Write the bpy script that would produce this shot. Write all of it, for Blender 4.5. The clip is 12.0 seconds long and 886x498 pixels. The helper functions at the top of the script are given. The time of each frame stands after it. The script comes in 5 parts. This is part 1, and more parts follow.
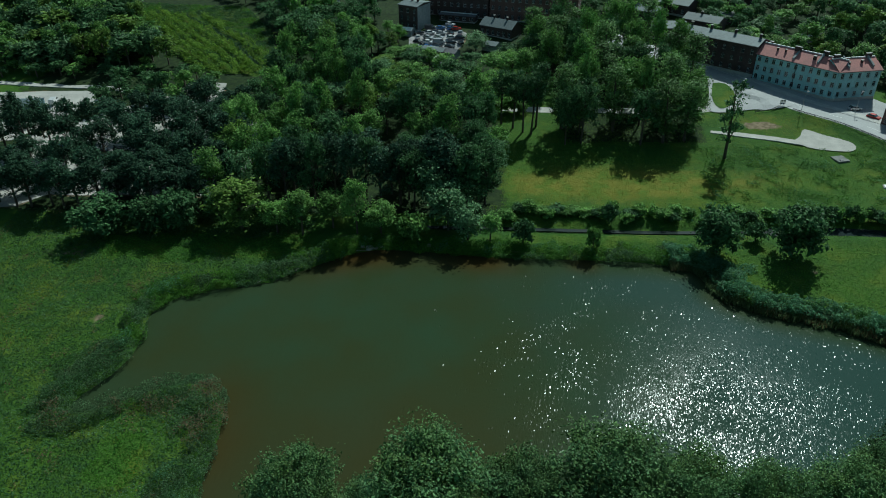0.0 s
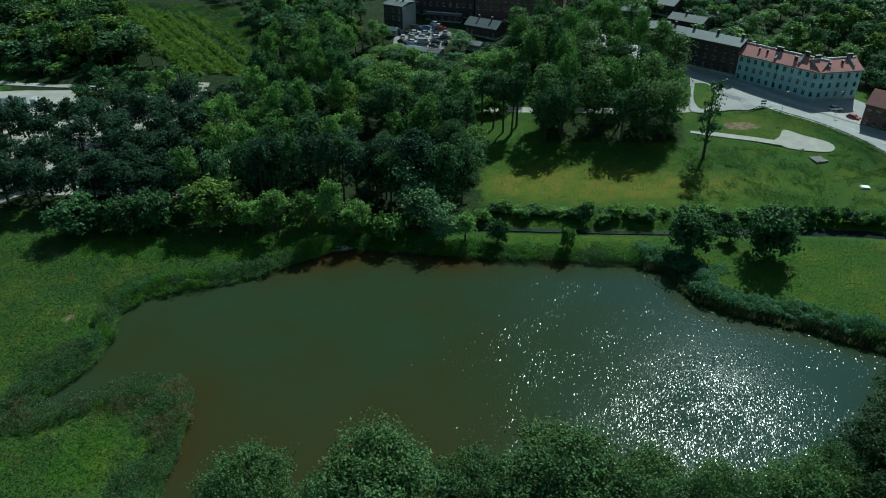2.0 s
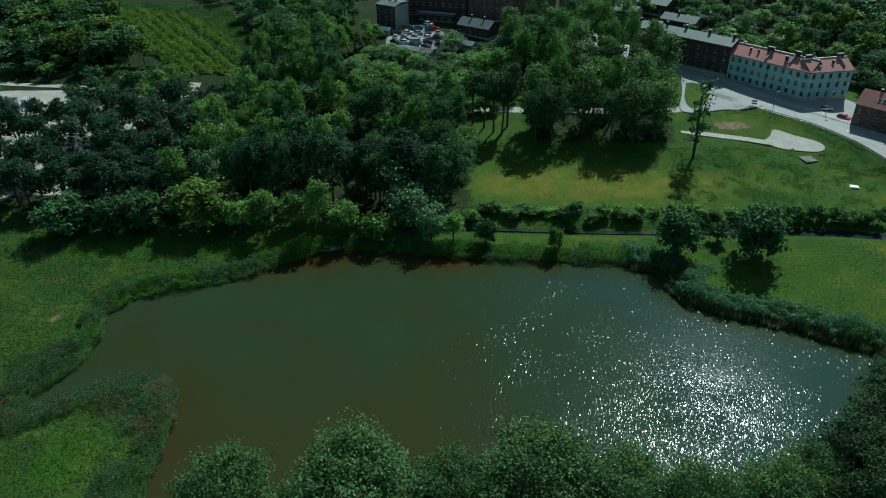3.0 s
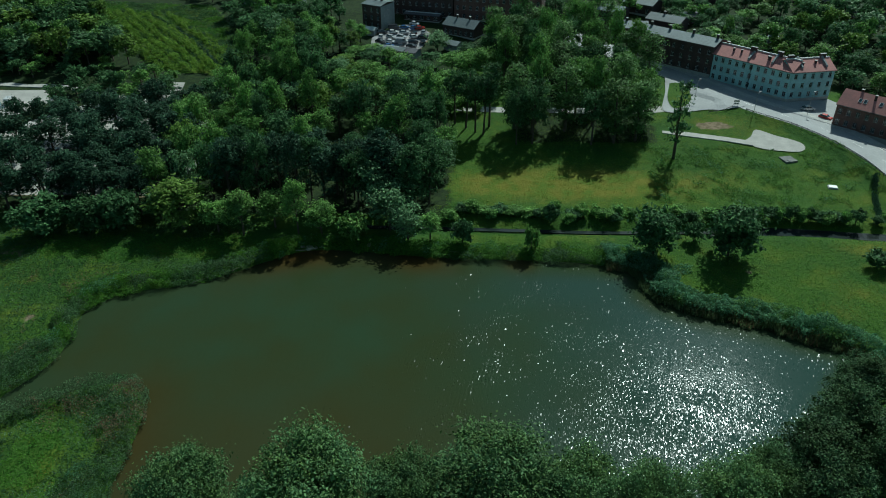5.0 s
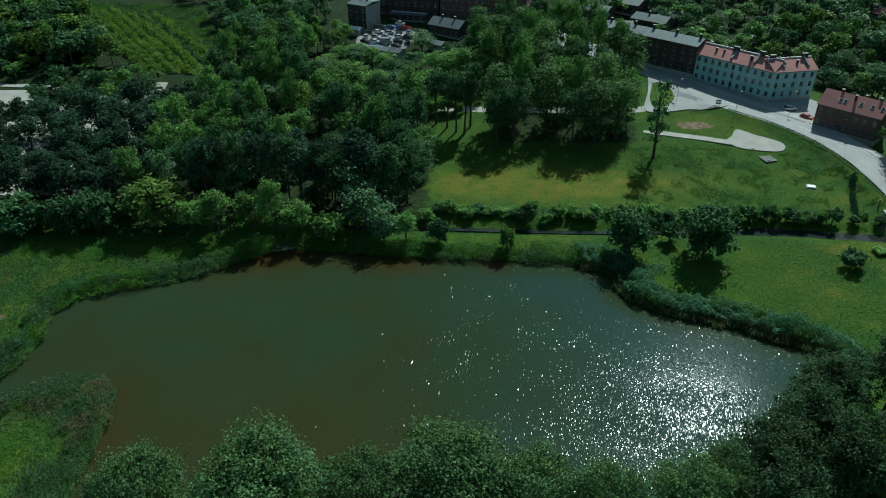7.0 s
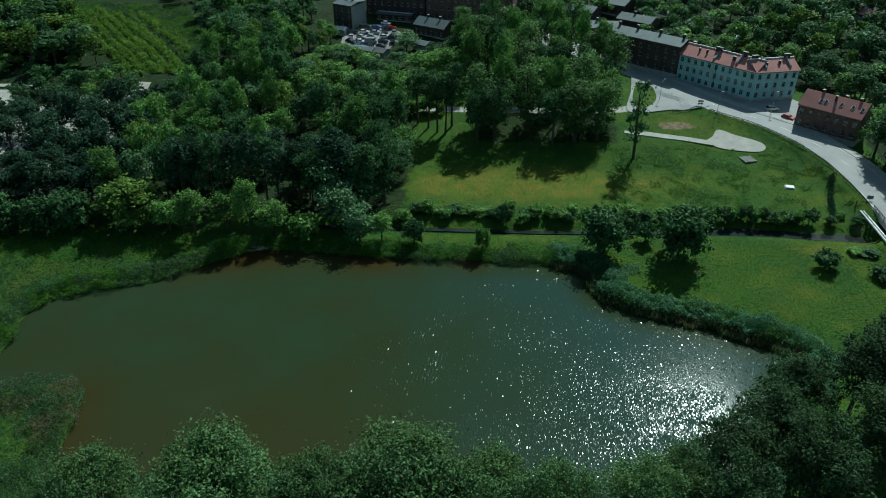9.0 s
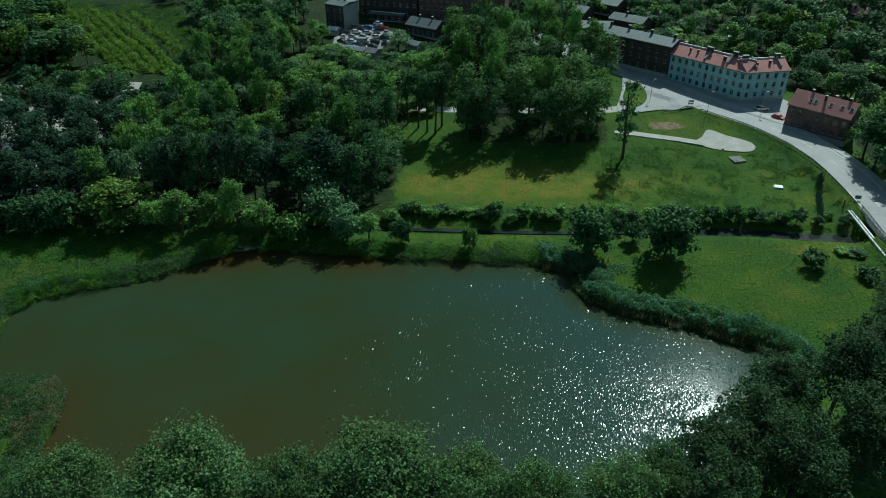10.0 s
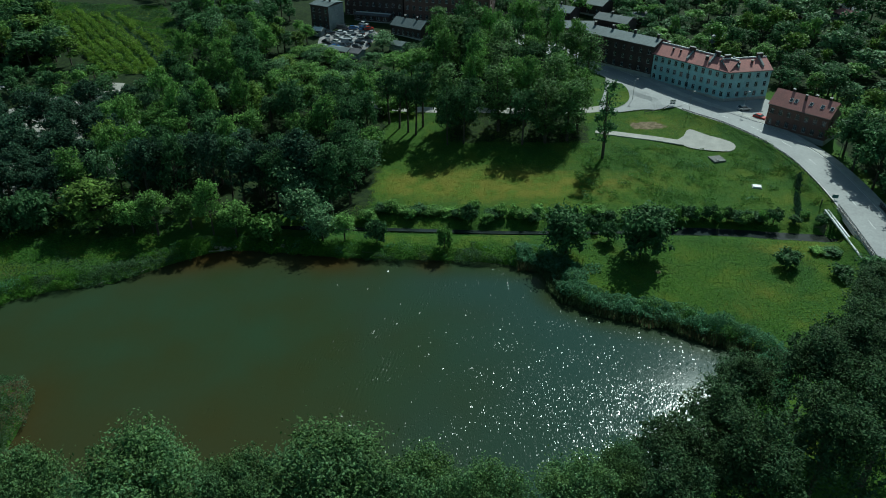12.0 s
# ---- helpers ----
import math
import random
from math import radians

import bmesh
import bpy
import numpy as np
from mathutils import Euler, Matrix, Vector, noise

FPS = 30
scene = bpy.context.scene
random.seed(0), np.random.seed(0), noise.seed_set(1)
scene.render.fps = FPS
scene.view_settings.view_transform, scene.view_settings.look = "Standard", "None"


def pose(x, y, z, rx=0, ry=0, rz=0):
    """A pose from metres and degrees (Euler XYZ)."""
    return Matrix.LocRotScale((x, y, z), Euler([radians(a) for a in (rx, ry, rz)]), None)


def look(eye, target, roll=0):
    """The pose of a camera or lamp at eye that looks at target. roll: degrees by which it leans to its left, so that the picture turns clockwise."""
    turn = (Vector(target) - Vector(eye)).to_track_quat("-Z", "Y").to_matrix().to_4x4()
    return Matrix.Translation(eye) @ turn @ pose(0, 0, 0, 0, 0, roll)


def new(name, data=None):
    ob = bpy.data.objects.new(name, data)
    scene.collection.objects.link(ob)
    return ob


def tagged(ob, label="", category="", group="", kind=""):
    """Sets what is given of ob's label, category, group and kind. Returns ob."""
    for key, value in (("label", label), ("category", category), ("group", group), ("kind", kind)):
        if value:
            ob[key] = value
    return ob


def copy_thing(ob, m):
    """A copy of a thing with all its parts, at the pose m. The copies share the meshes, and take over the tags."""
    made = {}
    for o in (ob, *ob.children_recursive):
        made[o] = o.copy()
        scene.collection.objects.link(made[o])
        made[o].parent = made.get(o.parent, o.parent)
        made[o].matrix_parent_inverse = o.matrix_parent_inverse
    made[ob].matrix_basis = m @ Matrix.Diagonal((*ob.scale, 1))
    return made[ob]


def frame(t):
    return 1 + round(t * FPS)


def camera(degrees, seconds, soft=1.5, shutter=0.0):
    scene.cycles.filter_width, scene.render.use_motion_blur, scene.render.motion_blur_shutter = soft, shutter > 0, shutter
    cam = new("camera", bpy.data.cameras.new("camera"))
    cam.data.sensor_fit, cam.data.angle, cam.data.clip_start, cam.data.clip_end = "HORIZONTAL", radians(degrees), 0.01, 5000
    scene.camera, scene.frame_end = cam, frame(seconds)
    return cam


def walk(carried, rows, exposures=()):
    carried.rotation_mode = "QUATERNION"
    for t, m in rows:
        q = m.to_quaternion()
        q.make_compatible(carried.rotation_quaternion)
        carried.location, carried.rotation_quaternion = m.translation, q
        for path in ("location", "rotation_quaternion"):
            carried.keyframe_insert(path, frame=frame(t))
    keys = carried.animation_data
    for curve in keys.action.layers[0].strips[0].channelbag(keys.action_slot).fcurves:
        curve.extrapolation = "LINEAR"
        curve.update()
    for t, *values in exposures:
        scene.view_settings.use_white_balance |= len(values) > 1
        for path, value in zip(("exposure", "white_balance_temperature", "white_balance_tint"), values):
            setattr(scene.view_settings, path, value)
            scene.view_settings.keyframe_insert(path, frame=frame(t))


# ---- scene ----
cam = camera(63.3, 12.0, soft=1.0)
PATH = [
    (0, (1.238, -0.181, 93.493), (1.189, 1.51, 92.426), -0.3),
    (0.5, (2.734, -0.14, 93.512), (2.685, 1.55, 92.445), -0.3),
    (1, (4.193, -0.163, 93.581), (4.145, 1.528, 92.513), -0.2),
    (1.5, (5.656, -0.189, 93.732), (5.609, 1.501, 92.663), -0.2),
    (2, (7.14, -0.2, 93.858), (7.094, 1.489, 92.789), -0.2),
    (2.5, (8.501, -0.184, 93.932), (8.456, 1.505, 92.862), -0.2),
    (3, (9.875, -0.174, 93.972), (9.831, 1.515, 92.902), -0.2),
    (5, (15.105, -0.057, 94.043), (15.066, 1.632, 92.972), -0.1),
    (5.5, (16.501, -0.024, 94.047), (16.463, 1.665, 92.976), -0.1),
    (6, (17.939, 0.03, 94.011), (17.901, 1.718, 92.94), -0.1),
    (6.5, (19.381, 0.074, 93.975), (19.344, 1.763, 92.904), -0.1),
    (7, (20.883, 0.112, 93.958), (20.846, 1.801, 92.887), -0.1),
    (9, (26.556, 0.316, 93.941), (26.522, 2.005, 92.87), -0.0),
    (9.5, (28.029, 0.364, 93.897), (27.996, 2.053, 92.827), -0.0),
    (10, (29.482, 0.407, 93.847), (29.45, 2.096, 92.777), -0.0),
    (10.5, (30.995, 0.43, 93.825), (30.962, 2.119, 92.756), -0.1),
    (11, (32.454, 0.466, 93.795), (32.422, 2.156, 92.725), -0.1),
    (11.5, (33.897, 0.553, 93.683), (33.865, 2.244, 92.614), -0.1),
    (12, (35.337, 0.582, 93.648), (35.306, 2.273, 92.579), -0.1),
]
walk(cam, [(t, look(eye, target, roll)) for t, eye, target, roll in PATH], [(0.0, -0.19, 6030, -24), (12.0, -0.19, 6030, -24)])

# ---- world, sun, exposure ----
SUN_EL, SUN_AZ = 43.3, 25.0          # degrees above the horizon, degrees from +y towards +x
world = bpy.data.worlds.new("sky")
scene.world = world
world.use_nodes = True
wn = world.node_tree
sky = wn.nodes.new("ShaderNodeTexSky")
sky.sky_type, sky.sun_disc = "NISHITA", False
sky.sun_elevation, sky.sun_rotation = radians(SUN_EL), radians(SUN_AZ)
wn.links.new(sky.outputs[0], wn.nodes["Background"].inputs[0])
wn.nodes["Background"].inputs[1].default_value = 0.066
sun = new("sun", bpy.data.lights.new("sun", "SUN"))
sun.data.energy, sun.data.angle, sun.data.color = 4.2, radians(0.5), (1.0, 0.93, 1.0)
sun_way = Vector((math.sin(radians(SUN_AZ)) * math.cos(radians(SUN_EL)), math.cos(radians(SUN_AZ)) * math.cos(radians(SUN_EL)), math.sin(radians(SUN_EL))))
sun.matrix_world = look(sun_way * 400, (0, 0, 0))


# ---- materials ----
def material(name, base, rough=0.8, metal=0.0, scale=1.0, vary=0.25, fine=8.0, bump=0.0, island=0.0, per_object=0.0, tint=None, translucent=0.0, spec=0.5):
    """A surface with stains at `scale` per metre, grain `fine` times as small, relief, and a spread of tone from piece to piece."""
    m = bpy.data.materials.new(name)
    m.use_nodes = True
    t = m.node_tree
    n, l = t.nodes, t.links
    p = n["Principled BSDF"]
    p.inputs["Roughness"].default_value, p.inputs["Metallic"].default_value = rough, metal
    p.inputs["Specular IOR Level"].default_value = spec
    where = n.new("ShaderNodeNewGeometry").outputs["Position"]
    big, small = n.new("ShaderNodeTexNoise"), n.new("ShaderNodeTexNoise")
    for tex, s in ((big, scale), (small, scale * fine)):
        tex.inputs["Scale"].default_value, tex.inputs["Detail"].default_value = s, 4.0
        l.new(where, tex.inputs["Vector"])
    both = n.new("ShaderNodeMath")
    both.operation = "ADD"
    l.new(big.outputs["Fac"], both.inputs[0])
    l.new(small.outputs["Fac"], both.inputs[1])
    span = n.new("ShaderNodeMapRange")
    span.inputs["From Min"].default_value, span.inputs["From Max"].default_value = 0.7, 1.3
    l.new(both.outputs[0], span.inputs["Value"])
    mix = n.new("ShaderNodeMix")
    mix.data_type = "RGBA"
    other = tint or tuple(c * (1 - vary * 1.6) for c in base)
    mix.inputs[6].default_value = (*[c * (1 + vary) for c in base], 1)
    mix.inputs[7].default_value = (*other, 1)
    l.new(span.outputs[0], mix.inputs[0])
    out = mix.outputs[2]
    for amount, node, socket in ((island, "ShaderNodeNewGeometry", "Random Per Island"), (per_object, "ShaderNodeObjectInfo", "Random")):
        if amount:
            hsv, rng = n.new("ShaderNodeHueSaturation"), n.new("ShaderNodeMapRange")
            rng.inputs["To Min"].default_value, rng.inputs["To Max"].default_value = 1 - amount, 1 + amount
            l.new(n.new(node).outputs[socket], rng.inputs["Value"])
            l.new(rng.outputs[0], hsv.inputs["Value"])
            l.new(out, hsv.inputs["Color"])
            out = hsv.outputs[0]
    l.new(out, p.inputs["Base Color"])
    if bump:
        b = n.new("ShaderNodeBump")
        b.inputs["Strength"].default_value, b.inputs["Distance"].default_value = 0.6, bump
        l.new(small.outputs["Fac"], b.inputs["Height"])
        l.new(b.outputs[0], p.inputs["Normal"])
    if translucent:
        tr, sh = n.new("ShaderNodeBsdfTranslucent"), n.new("ShaderNodeMixShader")
        l.new(out, tr.inputs["Color"])
        sh.inputs[0].default_value = translucent
        l.new(p.outputs[0], sh.inputs[1])
        l.new(tr.outputs[0], sh.inputs[2])
        l.new(sh.outputs[0], n["Material Output"].inputs["Surface"])
    return m


def leaf_material(name, base, tint):
    return material(name, base, rough=0.5, scale=0.25, vary=0.35, fine=9, island=0.5, per_object=0.2, tint=tint, translucent=0.2, spec=0.05)


LEAF_DARK = leaf_material("leaf_dark_green", (0.084, 0.160, 0.060), (0.050, 0.104, 0.042))
# Blackish leaves of the yard trees, also painted shade for the wood's front
LEAF_SHADE = leaf_material("leaf_shaded_blackish_green", (0.050, 0.096, 0.054), (0.036, 0.072, 0.040))
LEAF_MID = leaf_material("leaf_green", (0.180, 0.302, 0.072), (0.100, 0.198, 0.058))
LEAF_LIME = leaf_material("leaf_yellow_green", (0.165, 0.250, 0.050), (0.105, 0.175, 0.042))
# Darkened copy of the leaf green: the grove's shaded fronts put into colour
LEAF_TALL = leaf_material("leaf_grove_green", (0.128, 0.210, 0.062), (0.072, 0.140, 0.050))
LEAF_GREY = leaf_material("leaf_grey_green", (0.160, 0.255, 0.118), (0.092, 0.172, 0.078))
LEAF_NEAR = leaf_material("leaf_near_green", (0.095, 0.175, 0.080), (0.112, 0.176, 0.048))
# Dark leaf green, darkened further to hold the crowns' shadow side
LEAF_NEAR_SHADED = leaf_material("leaf_near_shaded_green", (0.050, 0.095, 0.045), (0.058, 0.093, 0.032))
BARK = material("bark", (0.10, 0.08, 0.06), rough=0.95, scale=1.5, vary=0.3, bump=0.05)
REED = material("reed_green", (0.150, 0.300, 0.165), rough=0.6, scale=0.12, vary=0.2, island=0.5, tint=(0.100, 0.205, 0.092), translucent=0.5, spec=0.15)
CROP = material("crop_lime", (0.205, 0.320, 0.050), rough=0.7, scale=0.1, vary=0.25, island=0.5, tint=(0.110, 0.200, 0.028), translucent=0.45, spec=0.15)
REED_FRESH = material("reed_fresh_green", (0.150, 0.270, 0.085), rough=0.6, scale=0.12, vary=0.2, island=0.5, tint=(0.100, 0.205, 0.060), translucent=0.4, spec=0.15)
REED_STEM = material("reed_stem", (0.120, 0.175, 0.075), rough=0.8, scale=0.3, vary=0.25, island=0.3, translucent=0.5, spec=0.1)
REED_BROWN = material("reed_dry", (0.17, 0.13, 0.065), rough=0.8, scale=0.2, vary=0.25, island=0.25, translucent=0.4)
HERB = material("herb_green", (0.112, 0.226, 0.024), rough=0.6, scale=0.08, vary=0.25, island=0.16, tint=(0.060, 0.165, 0.028), translucent=0.5, spec=0.15)
HERB_DARK = material("herb_dark_green", (0.066, 0.135, 0.048), rough=0.7, scale=0.1, vary=0.25, island=0.36, tint=(0.056, 0.110, 0.042), translucent=0.4, spec=0.1)
HERB_LIGHT = material("herb_light_green", (0.168, 0.258, 0.026), rough=0.6, scale=0.08, vary=0.2, island=0.16, tint=(0.150, 0.250, 0.026), translucent=0.45, spec=0.15)
REED_MUTED = material("herb_muted_green", (0.095, 0.165, 0.080), rough=0.7, scale=0.1, vary=0.25, island=0.5, tint=(0.080, 0.120, 0.050), translucent=0.4, spec=0.1)
HERB_DRY = material("herb_yellow", (0.230, 0.235, 0.030), rough=0.7, scale=0.1, vary=0.25, island=0.16, translucent=0.45, spec=0.15)
ASPHALT = material("asphalt", (0.38, 0.38, 0.375), rough=0.85, scale=0.15, vary=0.12, fine=14, bump=0.01)
GRAVEL = material("gravel", (0.46, 0.44, 0.40), rough=0.95, scale=0.3, vary=0.15, fine=16, bump=0.03)
CONCRETE = material("concrete", (0.48, 0.47, 0.44), rough=0.9, scale=0.5, vary=0.15, bump=0.01)
PAINT_WHITE = material("white_paint", (0.78, 0.78, 0.76), rough=0.5, scale=0.6, vary=0.08)
METAL_DARK = material("dark_metal", (0.05, 0.055, 0.06), rough=0.5, metal=0.4, scale=2, vary=0.2)
METAL_GREY = material("galvanised_metal", (0.40, 0.41, 0.42), rough=0.45, metal=0.8, scale=2, vary=0.15)
TEAL = material("teal_render", (0.42, 0.64, 0.66), rough=0.9, scale=0.2, vary=0.12, fine=10, bump=0.01)
BRICK_DARK = material("sooty_brick", (0.085, 0.060, 0.055), rough=0.95, scale=0.3, vary=0.3, fine=12, bump=0.02)
BRICK_RED = material("red_brick", (0.17, 0.10, 0.085), rough=0.95, scale=0.3, vary=0.25, fine=12, bump=0.02)
RENDER_GREY = material("grey_render", (0.30, 0.33, 0.33), rough=0.9, scale=0.2, vary=0.15)
ROOF_RED = material("red_roof_tile", (0.44, 0.175, 0.155), rough=0.8, scale=0.25, vary=0.2, fine=10, per_object=0.05, tint=(0.34, 0.16, 0.145))
ROOF_GREY = material("grey_green_roofing", (0.105, 0.140, 0.145), rough=0.7, scale=0.2, vary=0.2, fine=8, per_object=0.15)
ROOF_DARK = material("dark_roofing_felt", (0.10, 0.10, 0.11), rough=0.8, scale=0.2, vary=0.25, per_object=0.2)
GLASS = material("window_glass", (0.04, 0.06, 0.07), rough=0.08, scale=0.5, vary=0.2, per_object=0.4, spec=0.8)
TYRE = material("tyre_rubber", (0.02, 0.02, 0.02), rough=0.9, scale=3, vary=0.2)


def car_paint(name, base):
    return material(name, base, rough=0.25, metal=0.2, scale=1.0, vary=0.06)


def ground_material():
    """Grass of two greens, turned to dry and bare by the sheet's own cover masks."""
    m = bpy.data.materials.new("grass_ground")
    m.use_nodes = True
    t = m.node_tree
    n, l = t.nodes, t.links
    p = n["Principled BSDF"]
    p.inputs["Roughness"].default_value = 0.95
    p.inputs["Specular IOR Level"].default_value = 0.15
    pos = n.new("ShaderNodeNewGeometry").outputs["Position"]

    def noise_tex(scale, detail=5.0):
        tex = n.new("ShaderNodeTexNoise")
        tex.inputs["Scale"].default_value, tex.inputs["Detail"].default_value = scale, detail
        l.new(pos, tex.inputs["Vector"])
        return tex.outputs["Fac"]

    def blend(fac, a, b, lo=0.4, hi=0.6):
        rng, mix = n.new("ShaderNodeMapRange"), n.new("ShaderNodeMix")
        rng.inputs["From Min"].default_value, rng.inputs["From Max"].default_value = lo, hi
        mix.data_type = "RGBA"
        l.new(fac, rng.inputs["Value"])
        l.new(rng.outputs[0], mix.inputs[0])
        for k, c in ((6, a), (7, b)):
            if isinstance(c, tuple):
                mix.inputs[k].default_value = (*c, 1)
            else:
                l.new(c, mix.inputs[k])
        return mix.outputs[2]

    def mask(name):
        a = n.new("ShaderNodeAttribute")
        a.attribute_name = name
        add = n.new("ShaderNodeMath")
        add.operation = "MULTIPLY_ADD"
        l.new(noise_tex(0.35), add.inputs[0])
        add.inputs[1].default_value = 0.9
        l.new(a.outputs["Fac"], add.inputs[2])
        return add.outputs[0]

    green = blend(noise_tex(0.9), (0.068, 0.134, 0.016), (0.048, 0.104, 0.015), 0.35, 0.65)
    green = blend(noise_tex(0.05), green, (0.044, 0.102, 0.018), 0.45, 0.62)
    green = blend(noise_tex(0.12), green, (0.104, 0.148, 0.018), 0.52, 0.70)
    dry = blend(noise_tex(0.22), (0.180, 0.178, 0.030), (0.110, 0.165, 0.022))
    soil = blend(noise_tex(0.8), (0.26, 0.20, 0.13), (0.15, 0.12, 0.07))
    # Near-black green between trees: their shade put into the ground colour
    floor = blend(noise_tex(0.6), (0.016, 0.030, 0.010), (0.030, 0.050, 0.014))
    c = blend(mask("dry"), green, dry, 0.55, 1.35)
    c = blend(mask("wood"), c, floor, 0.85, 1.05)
    c = blend(mask("bare"), c, soil, 0.95, 1.10)
    l.new(c, p.inputs["Base Color"])
    b = n.new("ShaderNodeBump")
    b.inputs["Strength"].default_value, b.inputs["Distance"].default_value = 0.8, 0.25
    l.new(noise_tex(2.2, 6), b.inputs["Height"])
    l.new(b.outputs[0], p.inputs["Normal"])
    return m


def water_material(name, base, rough, relief, gloss):
    """Cloudy water: a dark body of two shades under a smooth skin with small ripples."""
    m = material(name, base, rough=rough, scale=0.025, vary=0.12, fine=3, tint=tuple(c * k for c, k in zip(base, (1.25, 0.9, 0.7))))
    n, l = m.node_tree.nodes, m.node_tree.links
    p = n["Principled BSDF"]
    p.inputs["IOR"].default_value = 1.33
    p.inputs["Specular IOR Level"].default_value = gloss
    shoal, mud = n.new("ShaderNodeAttribute"), n.new("ShaderNodeMix")
    shoal.attribute_name, mud.data_type = "shoal", "RGBA"
    mud.inputs[7].default_value = (0.055, 0.034, 0.010, 1)
    l.new(p.inputs["Base Color"].links[0].from_socket, mud.inputs[6])
    l.new(shoal.outputs["Fac"], mud.inputs[0])
    l.new(mud.outputs[2], p.inputs["Base Color"])
    # Bluish mix for the east side: sky reflection put into the base colour
    sky_tint, added = n.new("ShaderNodeAttribute"), n.new("ShaderNodeMix")
    sky_tint.attribute_name, added.data_type = "sky_tint", "RGBA"
    added.inputs[7].default_value = (0.031, 0.063, 0.052, 1)
    l.new(mud.outputs[2], added.inputs[6])
    l.new(sky_tint.outputs["Fac"], added.inputs[0])
    l.new(added.outputs[2], p.inputs["Base Color"])
    tex, b = n.new("ShaderNodeTexNoise"), n.new("ShaderNodeBump")
    tex.inputs["Scale"].default_value, tex.inputs["Detail"].default_value = 3.0, 2.0
    l.new(n.new("ShaderNodeNewGeometry").outputs["Position"], tex.inputs["Vector"])
    b.inputs["Distance"].default_value, b.inputs["Strength"].default_value = relief, 0.5
    l.new(tex.outputs["Fac"], b.inputs["Height"])
    l.new(b.outputs[0], p.inputs["Normal"])
    return m


GROUND = ground_material()
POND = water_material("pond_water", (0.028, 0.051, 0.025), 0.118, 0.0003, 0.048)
CREEK = water_material("creek_water", (0.020, 0.030, 0.030), 0.1, 0.02, 0.5)


# ---- mesh helpers ----
def mesh_of(name, verts, faces, mats, smooth=False):
    me = bpy.data.meshes.new(name)
    me.from_pydata([tuple(v) for v in verts], [], [tuple(f) for f in faces])
    for m in mats if isinstance(mats, (list, tuple)) else [mats]:
        me.materials.append(m)
    if smooth:
        me.polygons.foreach_set("use_smooth", [True] * len(me.polygons))
    me.update()
    return me


def quads_mesh(name, verts, mats, index=None):
    """A mesh of loose quads from an array (n, 4, 3)."""
    n = len(verts)
    me = bpy.data.meshes.new(name)
    me.vertices.add(4 * n)
    me.vertices.foreach_set("co", np.asarray(verts, np.float32).ravel())
    me.loops.add(4 * n)
    me.loops.foreach_set("vertex_index", np.arange(4 * n, dtype=np.int32))
    me.polygons.add(n)
    me.polygons.foreach_set("loop_start", np.arange(0, 4 * n, 4, dtype=np.int32))
    for m in mats if isinstance(mats, (list, tuple)) else [mats]:
        me.materials.append(m)
    me.polygons.foreach_set("use_smooth", np.zeros(n, bool))
    if index is not None:
        me.polygons.foreach_set("material_index", np.asarray(index, np.int32))
    me.update(calc_edges=True)
    return me


def part(name, data, mat, parent, label=""):
    """One mesh object under a thing or under a part. data: a bmesh or a mesh."""
    if isinstance(data, bmesh.types.BMesh):
        me = bpy.data.meshes.new(name)
        bmesh.ops.recalc_face_normals(data, faces=data.faces)
        data.to_mesh(me)
        data.free()
        me.materials.append(mat)
        data = me
    ob = new(name, data)
    ob.parent = parent
    return tagged(ob, label)


def box(bm, lo, hi, m=None):
    """Adds a box to bm."""
    made = bmesh.ops.create_cube(bm, size=1, matrix=Matrix.Translation([(a + b) / 2 for a, b in zip(lo, hi)]) @ Matrix.Diagonal((*[b - a for a, b in zip(lo, hi)], 1)))
    if m is not None:
        bmesh.ops.transform(bm, matrix=m, verts=made["verts"])
    return bm


def rod(bm, a, b, r0, r1=None, n=8):
    a, b = Vector(a), Vector(b)
    turn = (b - a).to_track_quat("Z", "Y").to_matrix().to_4x4()
    bmesh.ops.create_cone(bm, cap_ends=True, segments=n, radius1=r0, radius2=r0 if r1 is None else r1, depth=(b - a).length, matrix=Matrix.Translation((a + b) / 2) @ turn)
    return bm


def spline(points, step):
    """Catmull-Rom through the points, as an array."""
    p = np.array(points, float)
    p = np.vstack([2 * p[0] - p[1], p, 2 * p[-1] - p[-2]])
    out = []
    for a, b, c, d in zip(p, p[1:], p[2:], p[3:]):
        k = max(2, int(np.linalg.norm(c - b) / step))
        for s in np.linspace(0, 1, k, endpoint=False):
            out.append(0.5 * (2 * b + (c - a) * s + (2 * a - 5 * b + 4 * c - d) * s * s + (3 * b - a - 3 * c + d) * s ** 3))
    out.append(p[-2])
    return np.array(out)


def smooth01(a, lo, hi):
    s = np.clip((np.asarray(a, float) - lo) / (hi - lo), 0, 1)
    return s * s * (3 - 2 * s)


def to_line(x, y, line):
    """Distance of points to a polyline, and how far along it (0 to 1) the nearest point lies."""
    x, y = np.asarray(x, float), np.asarray(y, float)
    best, along = np.full(x.shape, 1e9), np.zeros(x.shape)
    n = len(line) - 1
    for i in range(n):
        (ax, ay), (bx, by) = line[i][:2], line[i + 1][:2]
        dx, dy = bx - ax, by - ay
        s = np.clip(((x - ax) * dx + (y - ay) * dy) / (dx * dx + dy * dy + 1e-9), 0, 1)
        d = np.hypot(x - ax - s * dx, y - ay - s * dy)
        near = d < best
        best, along = np.where(near, d, best), np.where(near, (i + s) / n, along)
    return best, along


